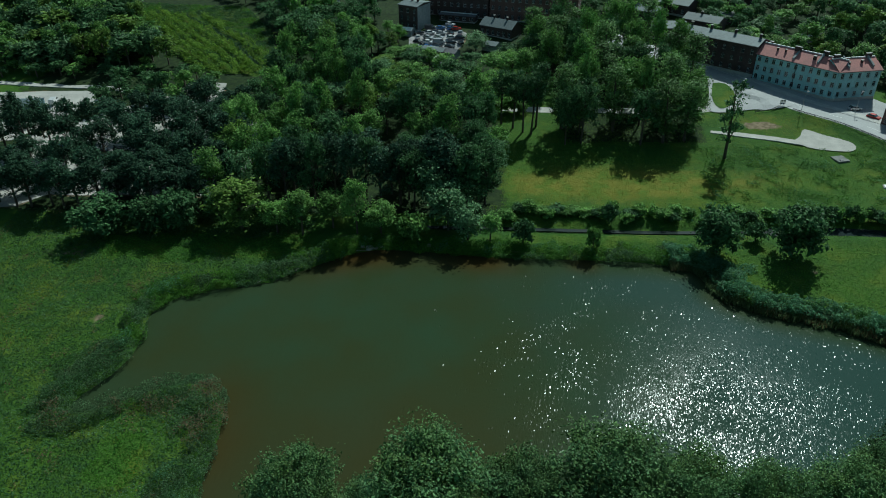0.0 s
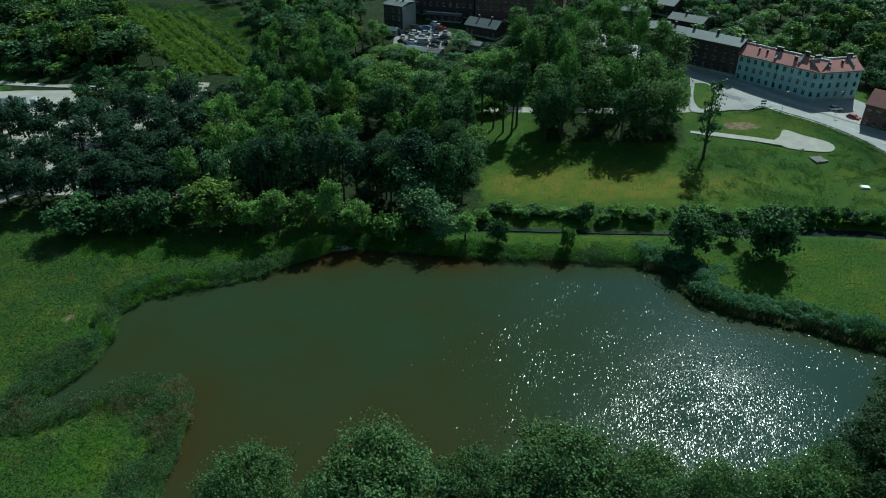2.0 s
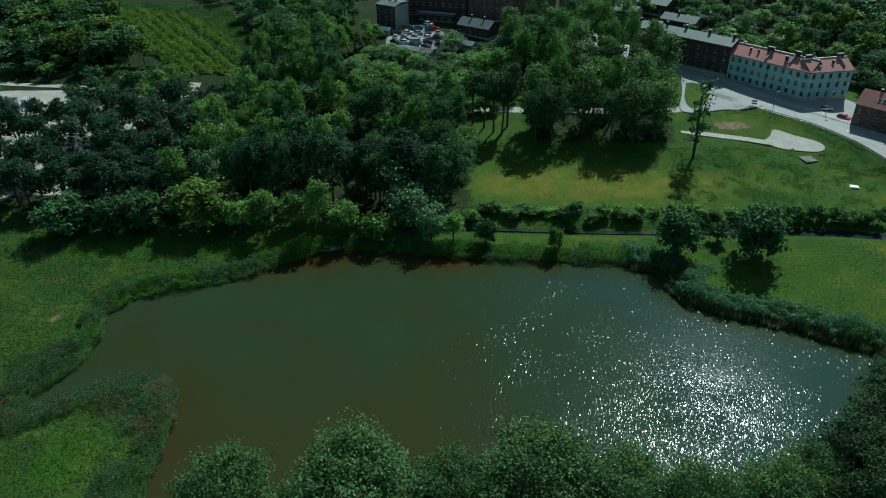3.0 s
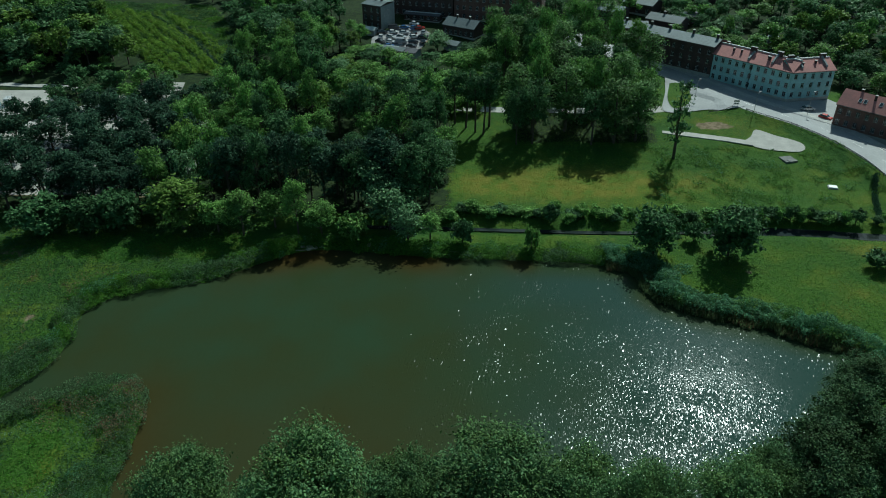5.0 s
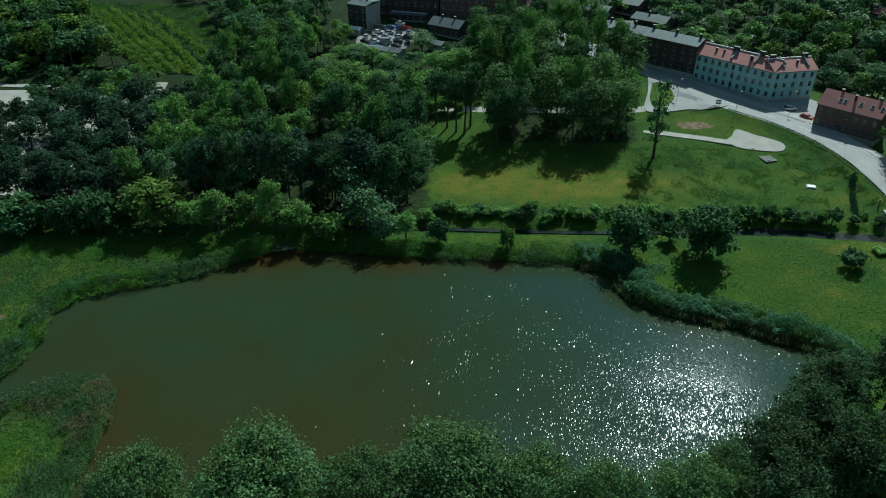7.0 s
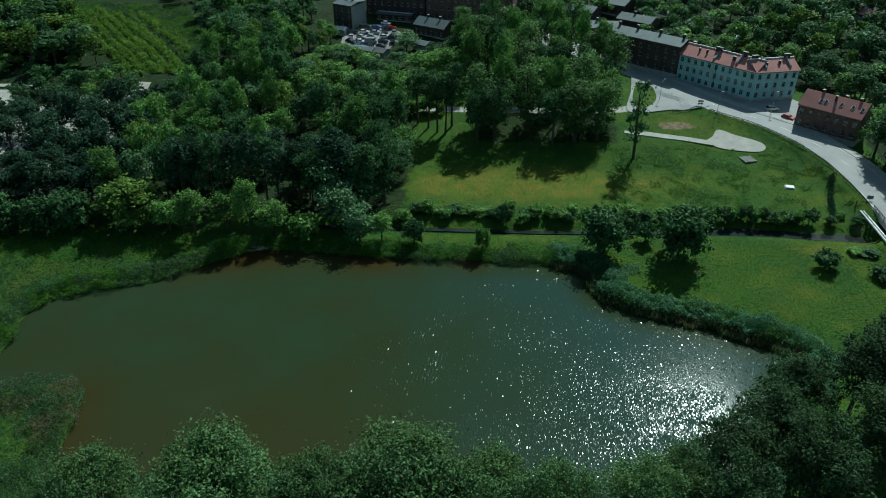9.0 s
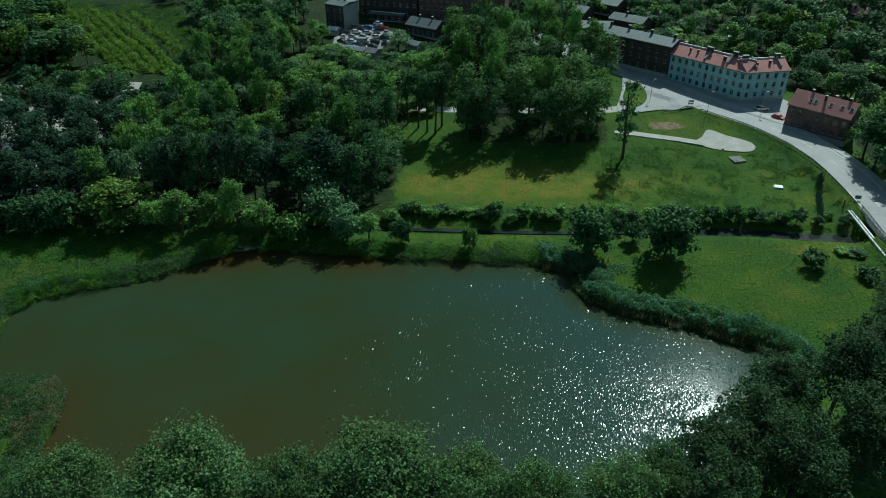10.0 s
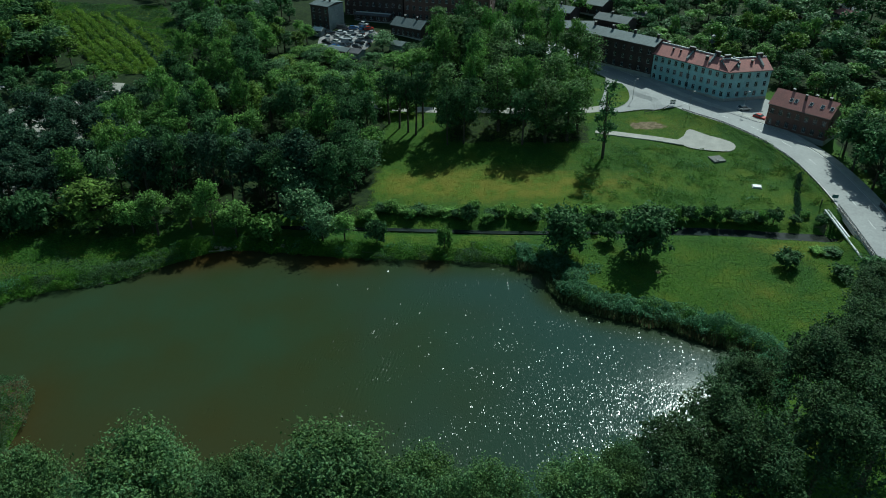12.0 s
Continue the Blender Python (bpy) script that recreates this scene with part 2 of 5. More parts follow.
def inside(x, y, ring):
    x, y = np.asarray(x, float), np.asarray(y, float)
    odd = np.zeros(x.shape, bool)
    for (ax, ay), (bx, by) in zip(ring, np.roll(ring, -1, axis=0)):
        cross = (ay > y) != (by > y)
        odd ^= cross & (x < (bx - ax) * (y - ay) / (by - ay + 1e-12) + ax)
    return odd


def wobble(x, y, size, seed=0.0):
    """Smooth value noise of two octaves in -1..1, about `size` metres a swell."""
    x, y = np.asarray(x, float), np.asarray(y, float)
    lattice = np.random.default_rng(int(seed * 7) + 101).uniform(-1, 1, (256, 256))
    total = 0
    for s, w in ((size, 0.8), (size * 0.43, 0.45)):
        a, c = x / s + 900.3, y / s + 900.7
        i, j = np.floor(a).astype(int), np.floor(c).astype(int)
        u, v = a - i, c - j
        u, v = u * u * (3 - 2 * u), v * v * (3 - 2 * v)
        i, j, i1, j1 = i % 256, j % 256, (i + 1) % 256, (j + 1) % 256
        total = total + w * ((lattice[i, j] * (1 - u) + lattice[i1, j] * u) * (1 - v) + (lattice[i, j1] * (1 - u) + lattice[i1, j1] * u) * v)
    return total


# ---- plan of the ground ----
SHORE = [(93, 103), (95, 110), (88, 115), (79, 119.5), (71, 122.4), (64, 125.6), (59, 130.5), (58.5, 136), (56, 139.5), (49, 142),
         (39, 143.3), (26, 143.8), (10, 144.4), (-6, 146.4), (-20, 147.2), (-28, 143.5), (-36, 137.7), (-43, 133), (-52, 130.5), (-60, 127.6),
         (-65, 121.5), (-64, 114), (-63.6, 107), (-66, 100.5), (-69, 95.5), (-69.5, 92)]
SPIT = [(-65, 92), (-60, 95), (-55, 98), (-50, 99.6), (-45.5, 99), (-42.3, 95.5), (-40.6, 91), (-40.3, 85), (-40.2, 78), (-40, 71),
        (-36, 63), (-20, 60), (20, 60), (52, 62), (66, 70), (78, 83), (87, 95)]
pond_ring = spline(SHORE + SPIT + [SHORE[0]], 3.0)[:-1]
pond_line = np.vstack([pond_ring, pond_ring[:1]])
ROAD = [(60, 300, 8.6), (80, 276, 7.4), (97, 256, 6.2), (108, 240, 5.4), (116, 230, 5.0), (125.5, 220.5, 4.7), (133, 208, 4.5), (137.4, 194, 4.4), (138.6, 180, 4.4), (138.4, 166, 4.4), (137.2, 150, 4.4), (135.2, 132, 4.4), (131, 108, 4.2), (122, 70, 4.0), (110, 30, 4.0)]
road_line = spline(ROAD, 2.0)
LANE = [(98, 237, 4.6), (90, 233, 4.4), (80, 230, 4.2), (70, 229, 4.1), (58, 229, 4.1), (44, 229.5, 4.15), (28, 229.5, 4.15), (14, 231, 4.25), (0, 237, 4.6)]
lane_line = spline(LANE, 2.0)
CREEKLINE = [(-12, 158.5), (20, 157.6), (50, 156.6), (75, 157.2), (95, 157.8), (110, 156.6), (125, 155), (140, 152), (160, 148), (200, 146)]
creek_line = spline(CREEKLINE, 3.0)
FIELD = np.array([(-165, 345), (-98, 336), (-78, 300), (-70, 270), (-74, 257), (-98, 261), (-113, 279), (-134, 305)])
LOT = np.array([(-175, 200), (-140, 205), (-124, 236), (-132, 243), (-175, 240)])
YARD = np.array([(-21, 297), (-10.5, 311), (-4, 314), (3, 302), (1, 288), (-6, 272), (-20, 278)])
YARD_WEST = np.array([(-138, 163), (-118, 165), (-112, 172), (-65, 172), (-60, 196), (-62, 216), (-82, 230), (-84, 250), (-95, 251), (-104, 238), (-136, 208)])


def ground_height(x, y):
    x, y = np.asarray(x, float), np.asarray(y, float)
    z = 1.0 + 0.07 * np.clip(y - 185, 0, 145) + 0.012 * np.clip(y - 330, 0, 3000)
    z = z + 0.25 * wobble(x, y, 14) + 0.12 * wobble(x, y, 5, 3)
    d, s = to_line(x, y, road_line)
    high = np.interp(s, np.linspace(0, 1, len(road_line)), road_line[:, 2])
    k = 1 - smooth01(d, 6.0, 10.5)
    z = z * (1 - k) + (high - 0.12) * k
    d, s = to_line(x, y, lane_line)
    high = np.interp(s, np.linspace(0, 1, len(lane_line)), lane_line[:, 2])
    k = (1 - smooth01(d, 3, 8)) * (road_far(x, y) > 6)
    z = z * (1 - k) + (high - 0.1) * k
    d = creek_far(x, y)
    k = 1 - smooth01(d, 1.0, 4.5)
    z = z * (1 - k) + -0.4 * k
    d = pond_far(x, y)
    k = smooth01(d, -1.5, 9)
    z = np.where(d < 0, -1.6 * smooth01(-d, -0.3, 4), 0.10 + z * k * 1.0 + 0.35 * smooth01(d, 0, 2) * (1 - k))
    return z


class Chart:
    """Values worked out once on a grid over the seen land, and read off between its points."""
    x0, y0, step = -360.0, 30.0, 1.5

    def __init__(self, rule):
        xs, ys = np.arange(self.x0, 360, self.step), np.arange(self.y0, 450, self.step)
        gx, gy = np.meshgrid(xs, ys, indexing="ij")
        self.grid = rule(gx.ravel(), gy.ravel()).reshape(gx.shape)

    def __call__(self, x, y):
        a = np.clip((np.asarray(x, float) - self.x0) / self.step, 0, self.grid.shape[0] - 1.001)
        c = np.clip((np.asarray(y, float) - self.y0) / self.step, 0, self.grid.shape[1] - 1.001)
        i, j = a.astype(int), c.astype(int)
        u, v, g = a - i, c - j, self.grid
        return (g[i, j] * (1 - u) + g[i + 1, j] * u) * (1 - v) + (g[i, j + 1] * (1 - u) + g[i + 1, j + 1] * u) * v


pond_far = Chart(lambda x, y: np.where(inside(x, y, pond_ring), -1, 1) * to_line(x, y, pond_line)[0])
road_far = Chart(lambda x, y: to_line(x, y, road_line)[0])
lane_far = Chart(lambda x, y: to_line(x, y, lane_line)[0])
creek_far = Chart(lambda x, y: to_line(x, y, creek_line)[0])
ground_z = Chart(ground_height)


def gz(x, y):
    return float(ground_z(np.array([x]), np.array([y]))[0])


def build_ground():
    def axis(lo, hi, step, far):
        mid = np.arange(lo, hi + step, step)
        return np.concatenate([lo - np.array(far[::-1], float), mid, mid[-1] + np.array(far, float)])
    far = [6, 16, 40, 100, 250, 600, 1500, 3500]
    xs, ys = axis(-240, 300, 2.3, far), axis(46, 430, 2.3, far)
    gx, gy = np.meshgrid(xs, ys)
    z = ground_z(gx.ravel(), gy.ravel()) + 0.012 * np.clip(gy.ravel() - 448, 0, None)
    nx, ny = len(xs), len(ys)
    me = bpy.data.meshes.new("ground")
    co = np.stack([gx.ravel(), gy.ravel(), z], 1)
    i = np.arange(nx * ny).reshape(ny, nx)
    q = np.stack([i[:-1, :-1], i[:-1, 1:], i[1:, 1:], i[1:, :-1]], -1).reshape(-1, 4)
    me.vertices.add(len(co))
    me.vertices.foreach_set("co", co.astype(np.float32).ravel())
    me.loops.add(q.size)
    me.loops.foreach_set("vertex_index", q.astype(np.int32).ravel())
    me.polygons.add(len(q))
    me.polygons.foreach_set("loop_start", np.arange(0, q.size, 4, dtype=np.int32))
    me.polygons.foreach_set("use_smooth", np.ones(len(q), bool))
    me.update(calc_edges=True)
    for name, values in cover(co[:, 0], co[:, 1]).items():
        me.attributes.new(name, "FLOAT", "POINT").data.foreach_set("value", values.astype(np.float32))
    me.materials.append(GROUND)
    return tagged(new("ground", me), "green grassy ground with dry and bare patches round a pond", "ground", kind="structure")


def blob(x, y, cx, cy, rx, ry):
    return np.exp(-(((x - cx) / rx) ** 2 + ((y - cy) / ry) ** 2))


def cover(x, y):
    """How dry, bare and wooded the ground is, tree shade included in the wooded colour, 0 to about 1."""
    dry = 1.8 * blob(x, y, 44, 181, 30, 8) + 0.3 * blob(x, y, 88, 184, 14, 5) + 0.25 * blob(x, y, 122, 174, 8, 8) + 0.03 * smooth01(x, 12, 25) * smooth01(y, 162, 170) * (y < 235) * (x < 140) + 0.7 * blob(x, y, 100, 220, 9, 6)
    dry = dry + 0.2 * blob(x, y, -96, 122, 12, 22) + 0.8 * blob(x, y, 118, 148, 10, 4) + 0.5 * blob(x, y, 104, 131, 5, 4) + 0.35 * blob(x, y, 97, 124, 6, 3) + 2.0 * blob(x, y, -37, 328, 9, 8) + 0.3 * inside(x, y, FIELD)
    bare = 0.75 * blob(x, y, -69, 79, 2.2, 2.5) + 0.6 * blob(x, y, -92, 142, 8, 4) + 0.8 * blob(x, y, -75, 117, 2.2, 3) + 1.3 * blob(x, y, 97.5, 218.5, 7, 3.0)
    bare = bare + 0.75 * blob(x, y, 82.5, 137, 2, 2) + 0.7 * blob(x, y, -57, 76, 1.8, 1.5) + 0.5 * blob(x, y, -80, 104, 5, 3) + 0.6 * blob(x, y, 128, 158, 4, 3)
    for ring in (LOT, YARD, YARD_WEST):
        bare = bare + 1.0 * inside(x, y, ring)
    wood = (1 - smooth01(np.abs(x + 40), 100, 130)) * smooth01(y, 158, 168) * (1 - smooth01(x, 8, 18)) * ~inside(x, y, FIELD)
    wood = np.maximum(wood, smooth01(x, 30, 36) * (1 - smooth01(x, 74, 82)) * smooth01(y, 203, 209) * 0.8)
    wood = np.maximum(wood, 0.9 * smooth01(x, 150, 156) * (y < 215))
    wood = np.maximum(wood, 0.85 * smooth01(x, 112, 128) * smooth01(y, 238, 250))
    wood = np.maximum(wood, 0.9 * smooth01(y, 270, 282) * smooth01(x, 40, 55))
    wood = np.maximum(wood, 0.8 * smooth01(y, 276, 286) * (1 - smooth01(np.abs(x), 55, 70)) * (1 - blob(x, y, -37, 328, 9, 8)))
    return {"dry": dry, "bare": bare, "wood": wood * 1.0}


# ---- setting ----
build_ground()


CORE_SLOPE, GUST_SLOPE = 0.060, 0.20
CATS_PAWS = [([(23.3, 109.0), (21.6, 104.5), (18.5, 99.0)], 1.2, 1.0), ([(21.5, 103.0), (17.0, 96.0), (12.0, 88.0)], 3.5, 0.25), ([(33, 135), (26, 124), (20, 115), (6, 106.5)], 2.4, 0.3)]


def pond_mesh(cell, x0, x1, seed):
    """A stretch of the pond's skin: small facets, nearly level, longer across the breeze than along it, with steeper wavelets where the breeze touches down."""
    r = np.random.default_rng(seed)
    y0, y1 = pond_ring.min(0)[1] - 3, pond_ring.max(0)[1] + 3
    xs, ys = np.arange(x0, x1 + cell * 0.9, cell), np.arange(y0, y1, cell * 1.8)
    gx, gy = np.meshgrid(xs, ys)
    jx = r.uniform(-0.3, 0.3, gx.shape) * cell
    jx[:, [0, -1]] = 0
    gx, gy = gx + jx, gy + r.uniform(-0.5, 0.5, gy.shape) * cell
    # Patches and slopes fitted to where the camera sees sun glitter
    open_side = smooth01(gx + 10 * wobble(gx, gy, 22, 1), -14, 40)
    patch = blob(gx + 4 * wobble(gx, gy, 9, 31), gy + 3 * wobble(gx, gy, 9, 32), 46, 90, 26, 12)
    ruffle = np.clip(0.8 + 0.35 * wobble(gx * 0.6 + gy * 0.4, gy * 2.2 - gx, 14, 5) + 0.3 * wobble(gx, gy, 3, 8), 0.2, 1.5)
    calm = (0.012 + 0.018 * open_side + CORE_SLOPE * patch) * ruffle * (1 - 0.45 * smooth01(gx, 58, 80))
    gust = 0.008 + 0.20 * smooth01(gx + 8 * wobble(gx, gy, 18, 2), 4, 30) * (1 - 0.6 * smooth01(gy, 104, 128)) + 0.45 * patch
    gust = gust * (1 - 0.55 * smooth01(gx, 60, 84) * smooth01(gy, 96, 110))
    lee, chop = np.clip(0.55 + 0.9 * wobble(gx - 0.5 * gy, gy * 1.6, 9, 12), 0.12, 1.6), 0.0
    for line, wide, more in CATS_PAWS:
        near = np.exp(-(to_line(gx.ravel(), gy.ravel(), line)[0].reshape(gx.shape) / wide) ** 2)
        gust, chop = gust + more * near, chop + more * near * np.clip(0.7 + wobble(gx, gy, 2.0, 21), 0, 1.5)
    gust = gust * lee * smooth01(gx, -14, 6)
    steep = (r.uniform(size=gx.shape) < gust) * GUST_SLOPE
    z = cell * 0.7 * (calm * r.normal(size=gx.shape) + steep * r.normal(size=gx.shape))
    # Ripples given the slope that flashes the sun along the streaks
    z = z + 0.032 * chop * np.sin(gx * 8 - gy * 1.5 + 3 * wobble(gx, gy, 3, 6))
    z[:, [0, -1]] = 0
    ny, nx = gx.shape
    i = np.arange(nx * ny).reshape(ny, nx)
    q = np.stack([i[:-1, :-1], i[:-1, 1:], i[1:, 1:], i[1:, :-1]], -1).reshape(-1, 4)
    keep = pond_far(gx.ravel()[q].mean(1), gy.ravel()[q].mean(1)) < 2.5
    q = q[keep]
    used, q = np.unique(q, return_inverse=True)
    q = q.reshape(-1, 4)
    me = bpy.data.meshes.new("water_pond")
    co = np.stack([gx.ravel(), gy.ravel(), z.ravel()], 1)[used]
    me.vertices.add(len(co))
    me.vertices.foreach_set("co", co.astype(np.float32).ravel())
    me.loops.add(q.size)
    me.loops.foreach_set("vertex_index", q.astype(np.int32).ravel())
    me.polygons.add(len(q))
    me.polygons.foreach_set("loop_start", np.arange(0, q.size, 4, dtype=np.int32))
    me.materials.append(POND)
    me.polygons.foreach_set("use_smooth", np.zeros(len(q), bool))
    me.update(calc_edges=True)
    x, y = co[:, 0], co[:, 1]
    shoal = smooth01(pond_far(x, y), -13, -1) * (blob(x, y, -22, 142, 12, 12) + 0.9 * blob(x, y, 6, 142, 10, 10) + 0.7 * blob(x, y, 30, 142, 4, 6) + 0.4 * blob(x, y, -42, 85, 8, 20))
    shoal = shoal + 0.4 * blob(x, y, -12, 82, 40, 20)
    me.attributes.new("shoal", "FLOAT", "POINT").data.foreach_set("value", np.clip(shoal, 0, 1).astype(np.float32))
    # Strength of the painted sky reflection, rising to the east
    sky_tint = smooth01(x + 14 * wobble(x, y, 25, 3), 8, 70) * smooth01(-pond_far(x, y), 2, 9)
    me.attributes.new("sky_tint", "FLOAT", "POINT").data.foreach_set("value", sky_tint.astype(np.float32))
    return me


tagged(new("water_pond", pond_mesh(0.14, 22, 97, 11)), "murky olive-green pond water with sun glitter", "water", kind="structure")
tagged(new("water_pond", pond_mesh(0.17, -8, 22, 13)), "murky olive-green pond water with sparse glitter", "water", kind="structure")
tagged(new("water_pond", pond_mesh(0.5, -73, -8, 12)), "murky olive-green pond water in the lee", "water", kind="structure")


def ribbon(name, line, left, right, mat, lift=0.0, depth=0.25, parent=None):
    """A strip along a line of (x, y, z), from left to right metres off it, with a thickness."""
    p = np.array(line)
    t = np.gradient(p[:, :2], axis=0)
    t /= np.linalg.norm(t, axis=1)[:, None]
    side = np.stack([t[:, 1], -t[:, 0]], 1)
    v, f = [], []
    for q, s in zip(p, side):
        for off, dz in ((left, 0), (right, 0), (right, -depth), (left, -depth)):
            v.append((q[0] + s[0] * off, q[1] + s[1] * off, q[2] + lift + dz))
    for i in range(len(p) - 1):
        a, b = 4 * i, 4 * i + 4
        f += [(a + k, a + (k + 1) % 4, b + (k + 1) % 4, b + k) for k in range(4)]
    f += [(3, 2, 1, 0), (len(v) - 4, len(v) - 3, len(v) - 2, len(v) - 1)]
    ob = new(name, mesh_of(name, v, f, mat))
    ob.parent = parent
    return ob


creek3 = [(x, y, 0.12) for x, y in creek_line]
narrow = int(np.searchsorted(creek_line[:, 0], 78))
tagged(ribbon("water_creek", creek3[:narrow + 1], -0.7, 0.7, CREEK), "narrow dark creek water under overhanging growth", "water", kind="structure")
tagged(ribbon("water_creek", creek3[narrow:], -1.9, 1.9, CREEK), "narrow dark creek water between overgrown banks", "water", kind="structure")
road = tagged(ribbon("road", road_line, -5.0, 5.0, ASPHALT, 0.10), "curved pale grey asphalt road with white lines", "road", kind="structure")
tagged(ribbon("pavement_village", road_line[:112], -7.6, -5.15, CONCRETE, 0.22), "pale concrete pavement along the houses", "pavement", kind="structure")
tagged(ribbon("kerb", road_line[:112], -5.15, -5.0, CONCRETE, 0.22), "grey concrete kerb stones along the road", "kerb", kind="structure")
tagged(ribbon("road_lane", lane_line, -2.4, 2.4, GRAVEL, 0.06), "pale gravel lane under the tall trees", "road", kind="structure")
tagged(ribbon("path", spline([(80, 214.5, 3.3), (90, 211.5, 3.15), (98, 209.3, 3.0), (106, 206.5, 2.8)], 2), -1.6, 1.6, GRAVEL, 0.06), "pale gravel path to the turning place", "path", kind="structure")
mid = road_line[::2]
for i in range(8, len(mid) - 4, 3):
    part("dash", ribbon("dash", mid[i:i + 2], -0.06, 0.06, PAINT_WHITE, 0.108, 0.02).data, None, road)
for ob in [o for o in scene.objects if o.name.startswith("dash") and o.parent is None]:
    bpy.data.objects.remove(ob)
for off in (-4.7, 4.7):
    ob = ribbon("edge_line", road_line[20:], off - 0.06, off + 0.06, PAINT_WHITE, 0.108, 0.02, road)


def draped(name, ring, lift, mat, label, category):
    """A flat worn area that follows the ground."""
    bm = bmesh.new()
    ring = np.array(ring)
    bm.faces.new([bm.verts.new((x, y, 0)) for x, y in ring])
    bmesh.ops.triangulate(bm, faces=bm.faces)
    for _ in range(4):
        long = [e for e in bm.edges if e.calc_length() > 3]
        if not long:
            break
        bmesh.ops.subdivide_edges(bm, edges=long, cuts=1)
        bmesh.ops.triangulate(bm, faces=bm.faces)
    co = np.array([v.co[:2] for v in bm.verts])
    for v, z in zip(bm.verts, ground_z(co[:, 0], co[:, 1])):
        v.co.z = z + lift
    me = bpy.data.meshes.new(name)
    bm.to_mesh(me)
    bm.free()
    me.materials.append(mat)
    return tagged(new(name, me), label, category, kind="structure")


draped("pavement_turning", spline([(104, 208.5), (107, 211.5), (110, 216), (115, 211.5), (121, 206), (119, 201.5), (113, 201.5), (106, 204.5), (104, 208.5)], 1.5)[:-1], 0.25, GRAVEL, "pale gravel turning place beside the meadow", "pavement")
draped("pavement_junction", spline([(90, 256), (98, 252.5), (108, 240), (112, 233.5), (108.4, 230), (98.6, 229.8), (90, 227.5), (84.5, 227.5), (83.8, 232), (87.5, 244), (90, 256)], 1.5)[:-1], 0.3, ASPHALT, "pale worn asphalt at the road junction", "pavement")
yard_track = [(x, y, gz(x, y) + 0.12) for x, y in spline([(-180, 252), (-160, 249), (-144, 247.2), (-124, 245.2), (-112, 240)], 3)]
tagged(ribbon("path_yard", yard_track, -1.6, 1.6, GRAVEL, 0.0), "pale gravel track behind the yard", "path", kind="structure")
draped("verge", spline([(90.6, 251), (94.6, 250), (95.8, 241), (92.6, 234), (87.6, 230.5), (87.2, 239), (90.6, 251)], 1.5)[:-1], 0.42, GROUND, "grassy verge between the lane and the junction", "verge")
draped("pavement_forecourt", [(99, 262), (106.0, 256.8), (126.4, 236.2), (142.2, 239.2), (147, 232), (140.5, 224.5), (133.6, 217.6), (125, 227), (116, 236), (106, 248)], 0.22, ASPHALT, "worn grey asphalt in front of the corner house", "pavement")
draped("pavement_lot", LOT, 0.15, GRAVEL, "pale sandy yard behind dark trees", "pavement")
draped("pavement_scrap", YARD, 0.15, material("worn_concrete", (0.34, 0.33, 0.33), rough=0.95, scale=0.25, vary=0.3, fine=10, bump=0.02), "pale concrete scrap yard", "pavement")
draped("pavement_west", YARD_WEST, 0.12, GRAVEL, "pale parking yard under dark trees", "pavement")


# ---- trees ----
rng = np.random.default_rng(7)


def unit(n, r=rng):
    v = r.normal(size=(n, 3))
    return v / np.linalg.norm(v, axis=1)[:, None]


def leaves(centres, out, size, r, droop=0.0, loose=1.0):
    """Bent, diamond-shaped leaf sprays round the centres, turned more or less outwards."""
    n = len(centres)
    normal = out * 0.65 + unit(n, r) * loose + np.array([0, 0, 0.75])
    normal /= np.linalg.norm(normal, axis=1)[:, None]
    u = np.cross(normal, unit(n, r))
    u /= np.linalg.norm(u, axis=1)[:, None] + 1e-9
    v = np.cross(normal, u)
    s = (size * r.uniform(0.6, 1.35, n))[:, None]
    fold = normal * s * 0.25
    drop = np.array([0, 0, -droop])
    return np.stack([centres + u * s + drop * s, centres + v * s * 0.62 - fold, centres - u * s, centres - v * s * 0.62 - fold], 1)


